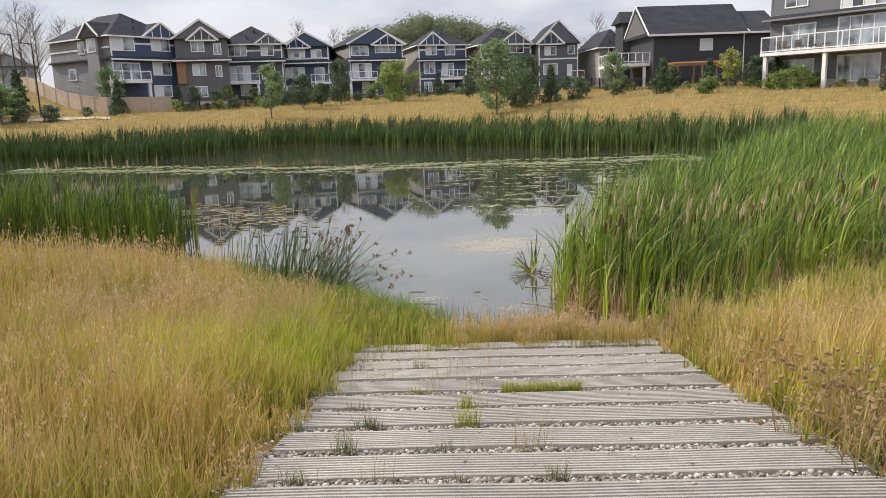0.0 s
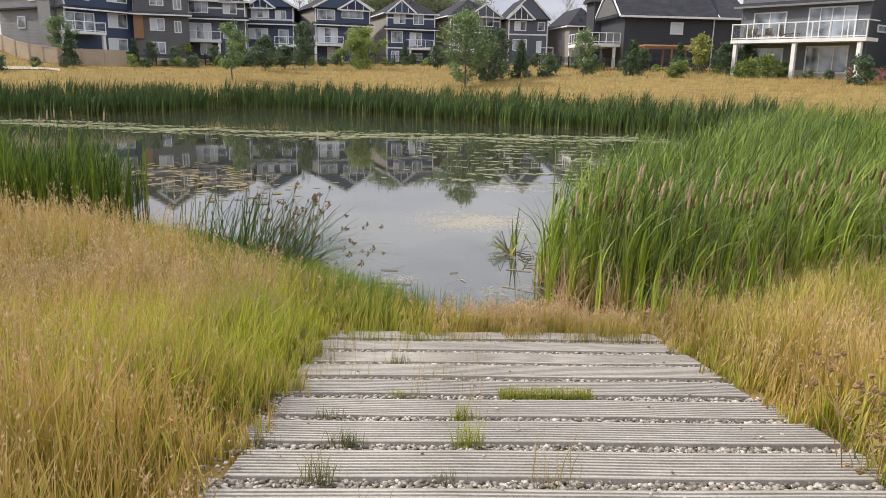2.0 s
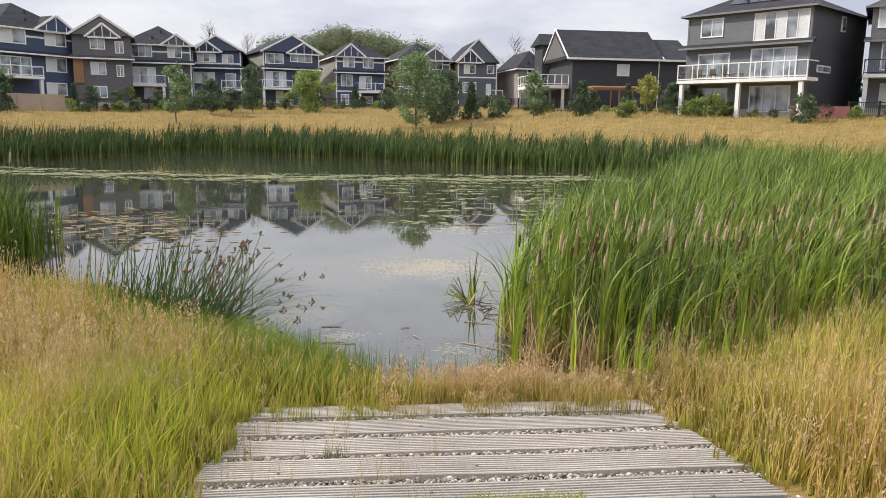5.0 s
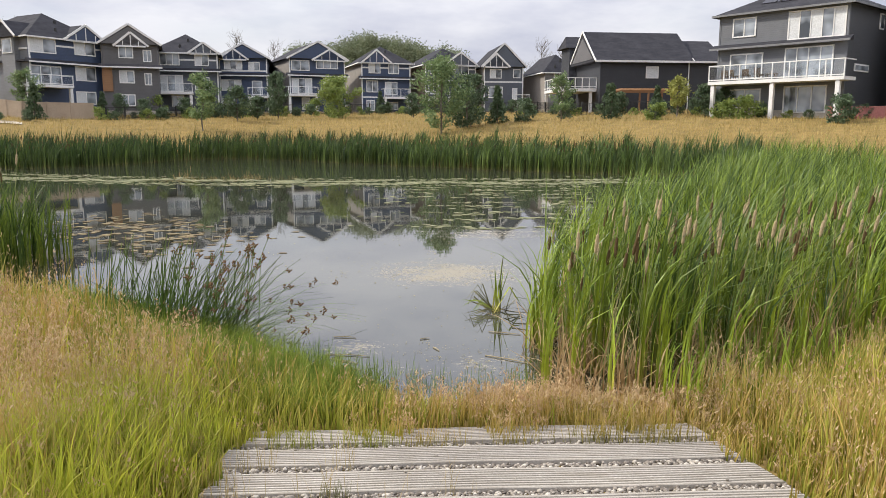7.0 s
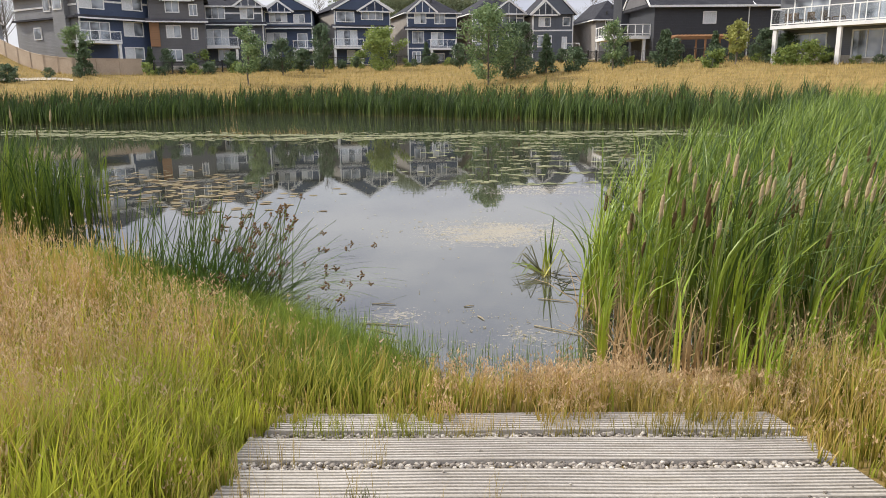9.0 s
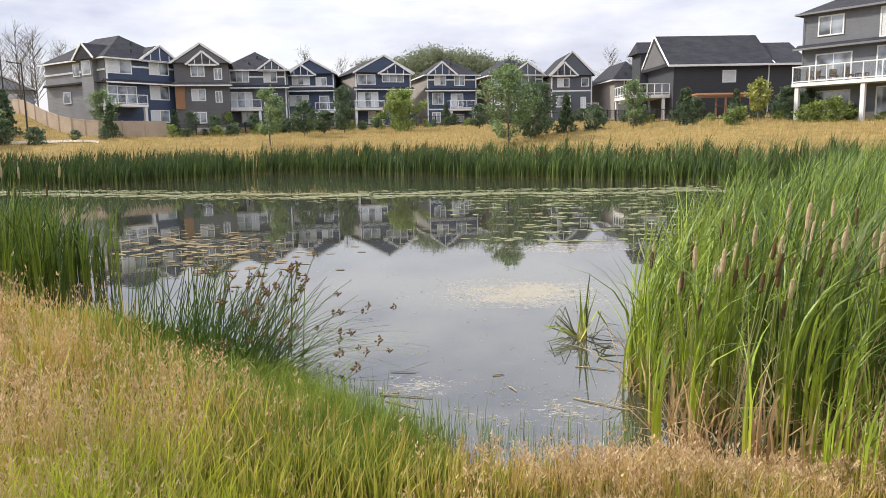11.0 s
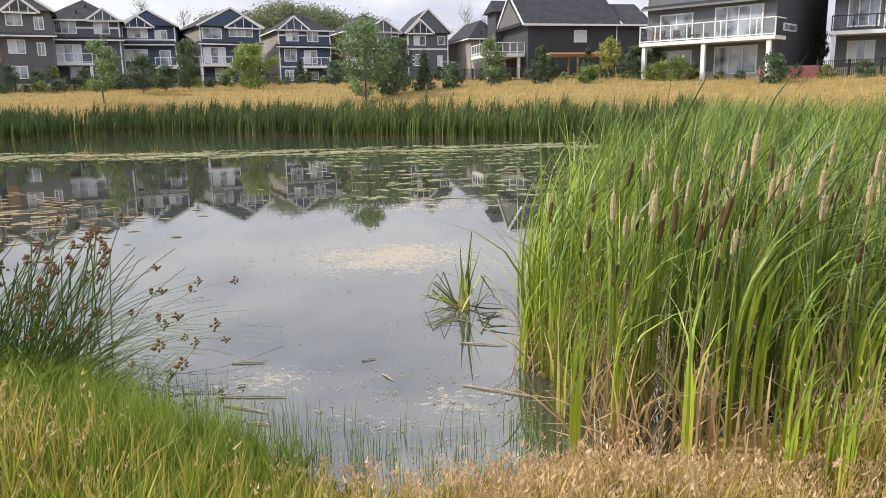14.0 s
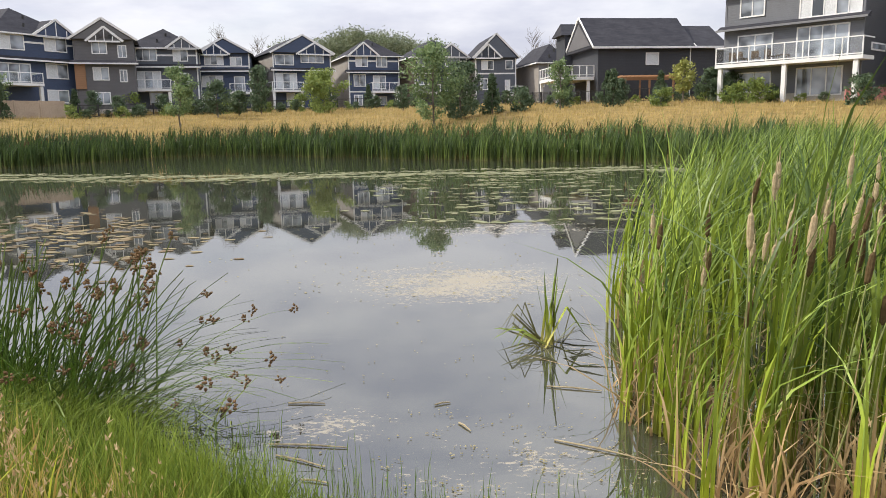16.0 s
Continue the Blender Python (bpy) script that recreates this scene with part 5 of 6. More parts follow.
x, y = scatter(1, 29, 10, 46, 24000, lambda x, y: stand_density(x, y) * (y < 17))
cattails("cattail_stand", x, y, "dense green cattails bent by the wind at the water's edge", M_CATTAIL, 7, 2.8, 0.026, 0.46, 7, curl=0.42)
x, y = scatter(2.0, 14, 9.0, 14, 9000, lambda x, y: (~in_right_stand(x, y)) * (shore_distance(x, y) > -0.2) * np.exp(-((reed_front(x) - y) / 0.8) ** 2) * (x > 2.2) * 0.25)
cattails("young_cattails", x, y, "sparse young cattails mixed into the bank grass", M_CATTAIL, 4, 1.6, 0.02, 0.25, 5)
x, y = scatter(1, 29, 16.9, 46, 36000, lambda x, y: stand_density(x, y) * (y >= 17))
cattails("cattail_stand", x, y, "deep bed of green cattails behind the near stand", M_CATTAIL, 4, 2.45, 0.036, 0.36, 5)
x, y = scatter(-24, -6, 14, 23, 5600, lambda x, y: in_left_stand(x, y) * (0.2 + 0.8 * (blotch(x, y, 0.7, 72) > 0.35)))
cattails("cattail_stand", x, y, "dark green cattail stand on the near bank", M_CATTAIL, 7, 2.45, 0.03, 0.26, 4)
x, y = scatter(-44, 34, 36, 72, 62000, lambda x, y: (np.abs(shore_distance(x, y) + 0.2) < 2.2 + 0.8 * blotch(x, y, 9, 3)) * (~in_right_stand(x, y)) * (0.25 + 0.75 * (blotch(x, y, 1.6, 73) > 0.35)) * np.where(np.hypot(x + 20.0, y - 66) < 2.2, 0.25, 1.0))
cattails("cattail_belt", x, y, "belt of dark cattails along the far shore", M_CATTAIL_FAR, 5, 2.35, 0.06, 0.24, 3)
x, y = scatter(-40, -17, 18, 40, 6000, lambda x, y: (np.abs(shore_distance(x, y)) < 2.0) * 1.0)
cattails("cattail_belt", x, y, "cattails along the left shore of the pond", M_CATTAIL_FAR, 5, 2.0, 0.03, 0.2, 3)

x, y = scatter(1, 16, 9.5, 18, 4500, lambda x, y: in_right_stand(x, y) * np.clip(1.3 - (y - reed_front(x)) * 0.25, 0.1, 1) * 0.45)
m = len(x)
M_DEAD = blade_material("dead_reed", ((0.0, (0.26, 0.15, 0.07)), (1.0, (0.46, 0.33, 0.18))), ((0.0, (0.36, 0.25, 0.12)), (1.0, (0.56, 0.43, 0.25))))
root = np.stack([x, y, np.maximum(ground_z(x, y), -0.1)], 1)
tagged(blades("dry_cattail_leaves", root, rng.uniform(0.5, 1.35, m), 0.015 * rng.uniform(0.7, 1.3, m), wind(m, 1.2), rng.uniform(0.05, 0.45, m), M_DEAD, 4, 2.5, 0.3), "dry tan leaves standing among the cattails", "cattails", kind="stuff")
# last year's dead stalks at the foot of the stand
x, y = scatter(1.2, 16, 9.7, 17, 11500, lambda x, y: in_right_stand(x, y) * (np.minimum(x - reed_left(y), y - reed_front(x)) < 0.9) * (0.2 + (blotch(x, y, 1.1, 61) > 0.5)) * (shore_distance(x, y) < 1.8))
m = len(x)
root = np.stack([x, y, np.maximum(ground_z(x, y), -0.1)], 1)
tagged(blades("dead_cattails", root, rng.uniform(0.2, 0.9, m), rng.uniform(0.014, 0.028, m), wind(m, 2.0, 0.15), np.abs(rng.normal(size=m)) * 0.45 + 0.05, M_DEAD, 4, 2.5, 0.4), "pale dead cattail stalks at the foot of the stand", "cattails", kind="stuff")
# dead straw at the stands' feet
x, y = scatter(1, 16, 10, 16, 14000, lambda x, y: in_right_stand(x, y) * np.clip(1.5 - (y - reed_front(x)) * 0.5, 0.05, 1) * 0.5)
m = len(x)
root = np.stack([x, y, np.maximum(ground_z(x, y), -0.02)], 1)
tagged(blades("dead_reeds", root, rng.uniform(0.25, 1.0, m), 0.014 * rng.uniform(0.7, 1.5, m), wind(m, 3.0), rng.uniform(0.2, 1.15, m), M_DEAD, 3, 1.3, 0.25),
       "bent straw-coloured dead reeds under the green cattails", "reeds", kind="stuff")

# far field
x, y = scatter(-60, 64, 40, 118, 230000, lambda x, y: (shore_distance(x, y) > 1.5) * np.clip(1.4 - shore_distance(x, y) / 45, 0.0, 1) * 0.62)
m = len(x)
root = np.stack([x, y, ground_z(x, y) - 0.05], 1)
M_FIELD = blade_material("field_grass", ((0.0, (0.32, 0.25, 0.08)), (1.0, (0.46, 0.33, 0.14))), ((0.0, (0.36, 0.30, 0.10)), (1.0, (0.55, 0.42, 0.21))))
tagged(blades("field_grass", root, rng.uniform(0.18, 0.42, m), 0.035 * rng.uniform(0.7, 1.4, m), wind(m, 1.2), rng.uniform(0.1, 0.5, m), M_FIELD, 2),
       "golden dry meadow rising to the houses", "grass", kind="stuff")

# the ramp: grooved concrete planks with gravel between
PITCH, PLANK, LAST = 0.585, 0.435, 8.725
ramp = new("boat_ramp")
tagged(ramp, "sloping boat ramp of grooved concrete planks with gravel joints", "ramp")
tilt = -math.degrees(math.atan(RAMP_B))


def plank_mesh(seed):
    """A grooved plank: its section run along its length, with slightly chipped ends."""
    g = random.Random(seed)
    sec, n = [], 9
    for k in range(n):
        a = PLANK * k / n
        w = PLANK / n
        sec += [(a + 0.10 * w, -0.0), (a + 0.56 * w, 0.0), (a + 0.66 * w, -0.02), (a + 1.0 * w, -0.02)]
    sec[-1] = (PLANK, -0.004)
    sec = [(0, -0.11), (0, -0.006)] + sec + [(PLANK, -0.11)]
    ends = [(RAMP_X0 + g.uniform(-0.04, 0.04)), (RAMP_X1 + g.uniform(-0.04, 0.04))]
    mid = [ends[0], ends[0] + 0.02] + [ends[0] + (ends[1] - ends[0]) * i / 6 for i in range(1, 6)] + [ends[1] - 0.02, ends[1]]
    v, f = [], []
    for i, x in enumerate(mid):
        lift = 0.004 * math.sin(i * 1.7 + seed) - (0.008 if i in (0, len(mid) - 1) else 0)
        v += [(x, s, z + lift) for s, z in sec]
    k = len(sec)
    for i in range(len(mid) - 1):
        f += [(i * k + j, (i + 1) * k + j, (i + 1) * k + j + 1, i * k + j + 1) for j in range(k - 1)]
    f += [tuple(range(k - 1, -1, -1)), tuple((len(mid) - 1) * k + j for j in range(k))]
    me = bpy.data.meshes.new("plank")
    me.from_pydata(v, [], f)
    me.materials.append(M_PLANK)
    return me


def _plank(nt, bsdf):
    oi = nt.nodes.new("ShaderNodeObjectInfo")
    a, b, c = noise_node(nt, 1.3, 5), noise_node(nt, 55, 3), noise_node(nt, 7, 4, stretch=(0.3, 2, 1))
    base = ramp_node(nt, a.outputs["Fac"], ((0.3, (0.30, 0.275, 0.245)), (0.7, (0.43, 0.40, 0.36))))
    tone = ramp_node(nt, oi.outputs["Random"], ((0.0, (0.88, 0.88, 0.88)), (1.0, (1.06, 1.05, 1.03))))
    st = ramp_node(nt, c.outputs["Fac"], ((0.35, (0.78, 0.76, 0.72)), (0.55, (1, 1, 1))))
    gr = ramp_node(nt, b.outputs["Fac"], ((0.3, (0.8, 0.8, 0.8)), (0.7, (1.1, 1.1, 1.1))))
    m = mix_node(nt, base.outputs["Color"], tone.outputs["Color"], 1.0, "MULTIPLY")
    m = mix_node(nt, m.outputs["Color"], st.outputs["Color"], 1.0, "MULTIPLY")
    m = mix_node(nt, m.outputs["Color"], gr.outputs["Color"], 1.0, "MULTIPLY")
    nt.links.new(m.outputs["Color"], bsdf.inputs["Base Color"])
    bsdf.inputs["Roughness"].default_value = 0.92
    bump_node(nt, bsdf, b.outputs["Fac"], 0.35, 0.004)


M_PLANK = material("grooved_concrete", _plank)
kinds = [plank_mesh(s) for s in range(5)]
for k in range(22):
    y = LAST - PITCH * k
    p = new("plank", kinds[k % 5])
    p.parent = ramp
    p.matrix_local = pose(random.uniform(-0.015, 0.015), y, RAMP_A - RAMP_B * y - 0.004 * (k % 3), tilt, 0, random.uniform(-0.2, 0.2))

# gravel: rounded stones in the joints
def stones(name, x, y, z, size, mat, label):
    """Many small lumps, each a squashed eight-sided stone."""
    t = (1 + 5 ** 0.5) / 2
    base = np.array([(-1, t, 0), (1, t, 0), (-1, -t, 0), (1, -t, 0), (0, -1, t), (0, 1, t), (0, -1, -t), (0, 1, -t), (t, 0, -1), (t, 0, 1), (-t, 0, -1), (-t, 0, 1)]) / 1.9
    fac = np.array([(0, 11, 5), (0, 5, 1), (0, 1, 7), (0, 7, 10), (0, 10, 11), (1, 5, 9), (5, 11, 4), (11, 10, 2), (10, 7, 6), (7, 1, 8), (3, 9, 4), (3, 4, 2), (3, 2, 6), (3, 6, 8), (3, 8, 9), (4, 9, 5), (2, 4, 11), (6, 2, 10), (8, 6, 7), (9, 8, 1)])
    n = len(x)
    a = rng.uniform(0, 6.28, n)
    s = size * rng.uniform(0.5, 1.25, n)
    v = base[None] * (1 + rng.normal(size=(n, 12, 1)) * 0.12)
    v = v * (s[:, None] * np.stack([rng.uniform(0.8, 1.5, n), rng.uniform(0.7, 1.1, n), rng.uniform(0.5, 0.8, n)], 1))[:, None, :]
    ca, sa = np.cos(a)[:, None], np.sin(a)[:, None]
    v = np.stack([v[..., 0] * ca - v[..., 1] * sa, v[..., 0] * sa + v[..., 1] * ca, v[..., 2]], -1) + np.stack([x, y, z], 1)[:, None, :]
    ob = mesh_np(name, v.reshape(-1, 3), (np.arange(n)[:, None, None] * 12 + fac[None]).reshape(-1, 3), mat)
    ob.data.polygons.foreach_set("use_smooth", np.ones(n * 20, dtype=bool))
    return tagged(ob, label, "gravel", kind="stuff")


def _pebble(nt, bsdf):
    geo = nt.nodes.new("ShaderNodeNewGeometry")
    c = ramp_node(nt, geo.outputs["Random Per Island"], ((0.0, (0.10, 0.085, 0.07)), (0.4, (0.22, 0.19, 0.16)), (0.75, (0.33, 0.295, 0.25)), (1.0, (0.52, 0.48, 0.42))))
    b = noise_node(nt, 120, 2)
    d = ramp_node(nt, b.outputs["Fac"], ((0.3, (0.8, 0.8, 0.8)), (0.7, (1.1, 1.1, 1.1))))
    m = mix_node(nt, c.outputs["Color"], d.outputs["Color"], 1.0, "MULTIPLY")
    nt.links.new(m.outputs["Color"], bsdf.inputs["Base Color"])
    bsdf.inputs["Roughness"].default_value = 0.8


M_PEBBLE = material("pebbles", _pebble)
gx_, gy_ = [], []
for k in range(13):
    y0 = LAST - PITCH * k - (PITCH - PLANK)
    n = 1500
    gx_.append(rng.uniform(RAMP_X0 - 0.05, RAMP_X1 + 0.05, n))
    gy_.append(rng.uniform(y0 - 0.01, y0 + PITCH - PLANK + 0.01, n))
gx_, gy_ = np.concatenate(gx_), np.concatenate(gy_)
stones("gravel", gx_, gy_, RAMP_A - RAMP_B * gy_ - 0.048 + rng.uniform(0, 0.022, len(gx_)), 0.017, M_PEBBLE, "pale rounded gravel in the joints of the ramp")
n = 260
x = np.concatenate([rng.normal(RAMP_X0 - 0.03, 0.09, n), rng.uniform(RAMP_X0, RAMP_X1, 90)])
y = np.concatenate([rng.uniform(3, 6.5, n), rng.uniform(3, 9, 90)])
stones("gravel", x, y, RAMP_A - RAMP_B * y + 0.003, 0.012, M_PEBBLE, "stray pebbles scattered over the ramp planks")

# weeds in the joints
def weed(x, y, n, h, mat, label, spread=0.05, bend=0.45, wid=0.004):
    root = np.stack([x + rng.normal(size=n) * spread, y + rng.normal(size=n) * spread * 0.5, np.full(n, RAMP_A - RAMP_B * y - 0.03)], 1)
    a = rng.uniform(0, 6.28, n)
    ob = blades("weed_tuft", root, h * rng.uniform(0.5, 1.1, n), wid * rng.uniform(0.6, 1.3, n), np.stack([np.cos(a), np.sin(a)], 1), rng.uniform(0.05, bend, n), mat, 3)
    return tagged(ob, label, "weed", "weeds between the ramp planks", kind="stuff")


for x, y, n, h, mt, lb in ((-0.75, 5.16, 110, 0.14, M_SAGE, "grey-green tuft of weed in a ramp joint"), (-0.02, 5.17, 90, 0.22, M_LUSH, "bright green grass tuft in a ramp joint"),
                           (-0.02, 5.72, 80, 0.17, M_GREEN_GRASS, "small green grass tuft in a ramp joint"), (-1.28, 5.16, 60, 0.13, M_SAGE, "grey-green tuft at the ramp's edge"),
                           (-0.82, 4.56, 70, 0.2, M_SAGE, "straggling weed in a ramp joint"), (-1.02, 3.97, 70, 0.14, M_SAGE, "grey-green weed near the ramp's edge"),
                           (0.52, 3.97, 60, 0.13, M_SAGE, "low grey-green weed in a ramp joint"), (-0.1, 3.97, 36, 0.08, M_SAGE, "tiny weed sprout in a ramp joint"),
                           (-0.47, 6.31, 50, 0.10, M_GREEN_GRASS, "small green weed in a ramp joint"), (-0.93, 5.74, 50, 0.11, M_SAGE, "small grey-green weed in a ramp joint"),
                           (-0.17, 4.57, 40, 0.10, M_SAGE, "low weed sprouting in a ramp joint"), (-0.5, 7.47, 40, 0.15, M_SAGE, "thin weed between the planks"),
                           (-0.95, 8.66, 120, 0.3, M_GREEN_GRASS, "green grass tuft on the lowest plank"), (-0.35, 8.67, 140, 0.26, M_GREEN_GRASS, "green grass tuft creeping over the lowest plank"),
                           (0.1, 8.66, 110, 0.22, M_GOLD, "dry grass tuft over the lowest plank"), (0.75, 8.7, 120, 0.2, M_GOLD, "dry grass tuft in the lowest joint"),
                           (1.45, 8.7, 160, 0.3, M_GOLD, "dry grass spilling over the lowest plank"), (1.95, 8.6, 160, 0.3, M_GOLD, "dry grass at the ramp's lower corner")):
    weed(x, y, n, h, mt, lb, 0.05 if y < 8 else 0.14)
for x, y, n, h in ((0.39, 4.56, 34, 0.40), (-0.52, 3.97, 14, 0.30), (0.0, 6.31, 14, 0.5), (-0.35, 6.31, 12, 0.4), (-0.9, 6.9, 14, 0.4), (-1.1, 6.9, 14, 0.42), (-0.5, 8.07, 14, 0.35), (0.26, 7.48, 12, 0.3), (-0.85, 4.57, 10, 0.3), (-1.1, 8.1, 30, 0.35), (-0.6, 7.5, 18, 0.35),
                   (-1.15, 7.5, 24, 0.4), (-1.2, 6.3, 20, 0.36), (-1.25, 5.74, 16, 0.3), (0.1, 5.72, 12, 0.34), (-0.15, 6.9, 12, 0.36)):
    weed(x, y, n, h, M_STRAW, "dry thin-stalked weed rising from a ramp joint", 0.07, 0.4, 0.0035)
n = 900
x = rng.uniform(0.30, 1.02, n)
root = np.stack([x, 6.32 + rng.normal(size=n) * 0.035, RAMP_A - RAMP_B * 6.32 - 0.04 + 0 * x], 1)
tagged(blades("grass_strip", root, rng.uniform(0.05, 0.15, n), np.full(n, 0.005), wind(n, 3), rng.uniform(0.1, 0.6, n), M_GREEN_GRASS, 2), "strip of bright green grass filling a ramp joint", "grass", kind="stuff")

# bulrush clump: round stems with brown flower clusters
def stem_tubes(name, root, tip, sag, rad, mat):
    """Three-sided bowed stems from root to tip."""
    n, segs = len(root), 6
    v, al = np.empty((n, segs + 1, 3, 3)), np.empty((n, segs + 1, 3))
    for s in range(segs + 1):
        f = s / segs
        p = root + (tip - root) * f
        p[:, 2] += sag * 4 * f * (1 - f)
        for j in range(3):
            r = rad * (1 - 0.35 * f)
            v[:, s, j] = p + np.stack([np.cos(j * 2.1) * r, np.sin(j * 2.1) * r, 0 * r], 1)
            al[:, s, j] = f
    k = np.arange(n)[:, None] * (segs + 1) * 3
    fs = []
    for s in range(segs):
        for j in range(3):
            a, b = s * 3 + j, s * 3 + (j + 1) % 3
            fs.append(k + [a, b, b + 3, a + 3])
    return mesh_np(name, v.reshape(-1, 3), np.concatenate(fs), mat, al.ravel())


M_RUSH = blade_material("rush_stems", ((0.0, (0.13, 0.17, 0.04)), (0.3, (0.085, 0.16, 0.04)), (1.0, (0.08, 0.13, 0.05))), ((0.0, (0.20, 0.20, 0.07)), (0.4, (0.20, 0.32, 0.05)), (1.0, (0.20, 0.25, 0.08))), 0.4)
M_FLOWER = rough_surface("rush_flower", (0.11, 0.065, 0.032), (0.24, 0.155, 0.08), 40, 0.9, 160, 0.5)
rush = new("bulrush")
tagged(rush, "dark green bulrush clump with brown flower clusters leaning over the water", "bulrush")
feet = []
for cx, cy, n in ((-2.5, 12.35, 180), (-3.05, 12.55, 130), (-3.7, 12.9, 70), (-4.5, 13.5, 30)):
    feet.append(np.stack([rng.normal(cx, 0.22, n), rng.normal(cy, 0.18, n), np.full(n, -0.05)], 1))
feet = np.concatenate(feet)
n = len(feet)
out = np.abs(rng.normal(size=n)) * 0.6 + 0.08
ang = rng.normal(size=n) * 0.95 - 0.1
right = np.clip((feet[:, 0] + 3.6) / 1.4, 0, 1)
reach = np.minimum(out * (0.6 + 1.6 * right), 1.5)
hgt = (0.45 + 0.95 * rng.uniform(0, 1, n) ** 1.3) * np.sqrt(np.maximum(1.0 - (reach * 0.55) ** 2, 0.15))
tips = feet + np.stack([np.cos(ang) * reach, np.sin(ang) * reach * 0.7, hgt], 1)
low = rng.uniform(0, 1, n) < 0.10 * right
tips[low, 2] = rng.uniform(0.02, 0.35, low.sum())
tips[low, 0] += 0.45
sag = 0.10 * reach + 0.02
st = stem_tubes("stem_tuft", feet, tips, sag, np.full(n, 0.0075), M_RUSH)
st.parent = rush
st["kind"] = "stuff"


def flower_mesh(seed):
    """A loose umbel of small pointed spikelets."""
    g = np.random.default_rng(seed)
    bm = bmesh.new()
    for _ in range(12):
        d = Vector(g.normal(size=3)).normalized()
        c = d * g.uniform(0.008, 0.038)
        limb(bm, [c, c + d * 0.012, c + d * 0.027], [0.005, 0.0125, 0.003], 5)
    me = bpy.data.meshes.new("flower_head")
    bm.to_mesh(me)
    bm.free()
    me.materials.append(M_FLOWER)
    return me


fm = [flower_mesh(i) for i in range(4)]
order = [i for i in np.argsort(-(tips[:, 0] + rng.normal(size=n) * 0.22)) if not low[i]][:210:3]
for i in order:
    o = new("flower_head", fm[int(i) % 4])
    o.parent = rush
    o.location = tips[i]
    o.scale = [float(rng.uniform(0.6, 1.1))] * 3
# matted stems lying at its foot
m = 1300
root = np.stack([rng.normal(-2.6, 0.42, m), rng.normal(11.95, 0.2, m), np.full(m, 0.0)], 1)
root[:, 2] = np.maximum(ground_z(root[:, 0], root[:, 1]), 0.01)
tagged(blades("flattened_rushes", root, rng.uniform(0.25, 0.6, m), np.full(m, 0.01), wind(m, 0.6, -0.2), rng.uniform(0.8, 1.28, m), M_SEDGE, 3, 1.1, 0.15), "mat of flattened green rushes at the water's edge", "rushes", kind="stuff")

# broken cattail standing alone in the water
M_LEAF_DARK = blade_material("wet_leaf", ((0.0, (0.10, 0.09, 0.035)), (1.0, (0.05, 0.055, 0.025))), ((0.0, (0.16, 0.15, 0.06)), (1.0, (0.10, 0.10, 0.05))), 0.35)
bc = new("broken_cattail")
tagged(bc, "broken cattail with bent dark leaves standing in the water", "cattail")
def kinked_leaf(name, foot, knee, tip, wide, mat):
    """A leaf that rises to a knee and falls from it."""
    pts = [Vector(foot).lerp(Vector(knee), f) for f in (0, 0.5, 1)] + [Vector(knee).lerp(Vector(tip), f) for f in (0.25, 0.6, 1)]
    side = (Vector(tip) - Vector(foot)).cross(Vector((0, 0, 1)))
    side = (side if side.length > 1e-3 else Vector((0, 1, 0))).normalized()
    side = (side + Vector((0.5, 0, 0.5))).normalized() * wide / 2
    w = (1, 1, 0.9, 0.85, 0.6, 0.05)
    v = np.array([p + k * q * side for p, q in zip(pts, w) for k in (-1, 1)])
    f = np.array([(2 * i, 2 * i + 1, 2 * i + 3, 2 * i + 2) for i in range(5)])
    ob = mesh_np(name, v, f, mat, np.repeat(np.linspace(0, 1, 6), 2), np.full(12, rng.uniform(0, 1)))
    ob.parent = bc
    return ob


BX, BY = 1.24, 13.75
for i in range(9):
    a = rng.normal() * 0.09
    kinked_leaf("upright_leaf", (BX + rng.normal() * 0.06, BY + rng.normal() * 0.05, -0.02), (BX + a * 0.6, BY, rng.uniform(0.2, 0.4)), (BX - 0.02 + a + rng.uniform(-0.02, 0.1), BY + rng.normal() * 0.05, rng.uniform(0.42, 0.86)), 0.03, M_CATTAIL)
for i in range(16):
    d = -1 if i % 5 < 3 else 1
    r = rng.uniform(0.15, 0.34)
    kinked_leaf("bent_leaf", (BX + rng.normal() * 0.07, BY + rng.normal() * 0.06, -0.02), (BX + d * r, BY + rng.normal() * 0.12, rng.uniform(0.12, 0.38)), (BX + d * (r + rng.uniform(0.08, 0.3)), BY + rng.normal() * 0.2, rng.uniform(0.0, 0.22)), 0.028, M_LEAF_DARK if i % 3 else M_CATTAIL)
for i in range(12):
    d = -1 if i % 3 else 1
    r = rng.uniform(0.1, 0.3)
    y0 = BY - rng.uniform(-0.1, 0.6)
    kinked_leaf("lying_leaf", (BX + d * 0.05 * i / 4, y0, -0.01), (BX + d * r, y0 - rng.uniform(0, 0.15), rng.uniform(0.02, 0.08)), (BX + d * (r + 0.25), y0 - rng.uniform(0, 0.3), 0.01), 0.024, M_LEAF_DARK)
bm = bmesh.new()
limb(bm, [(1.30, 13.75, -0.1), (1.29, 13.75, 0.4), (1.33, 13.74, 0.82)], [0.007, 0.006, 0.005], 5)
part("stalk", bm, M_LEAF_DARK, bc)


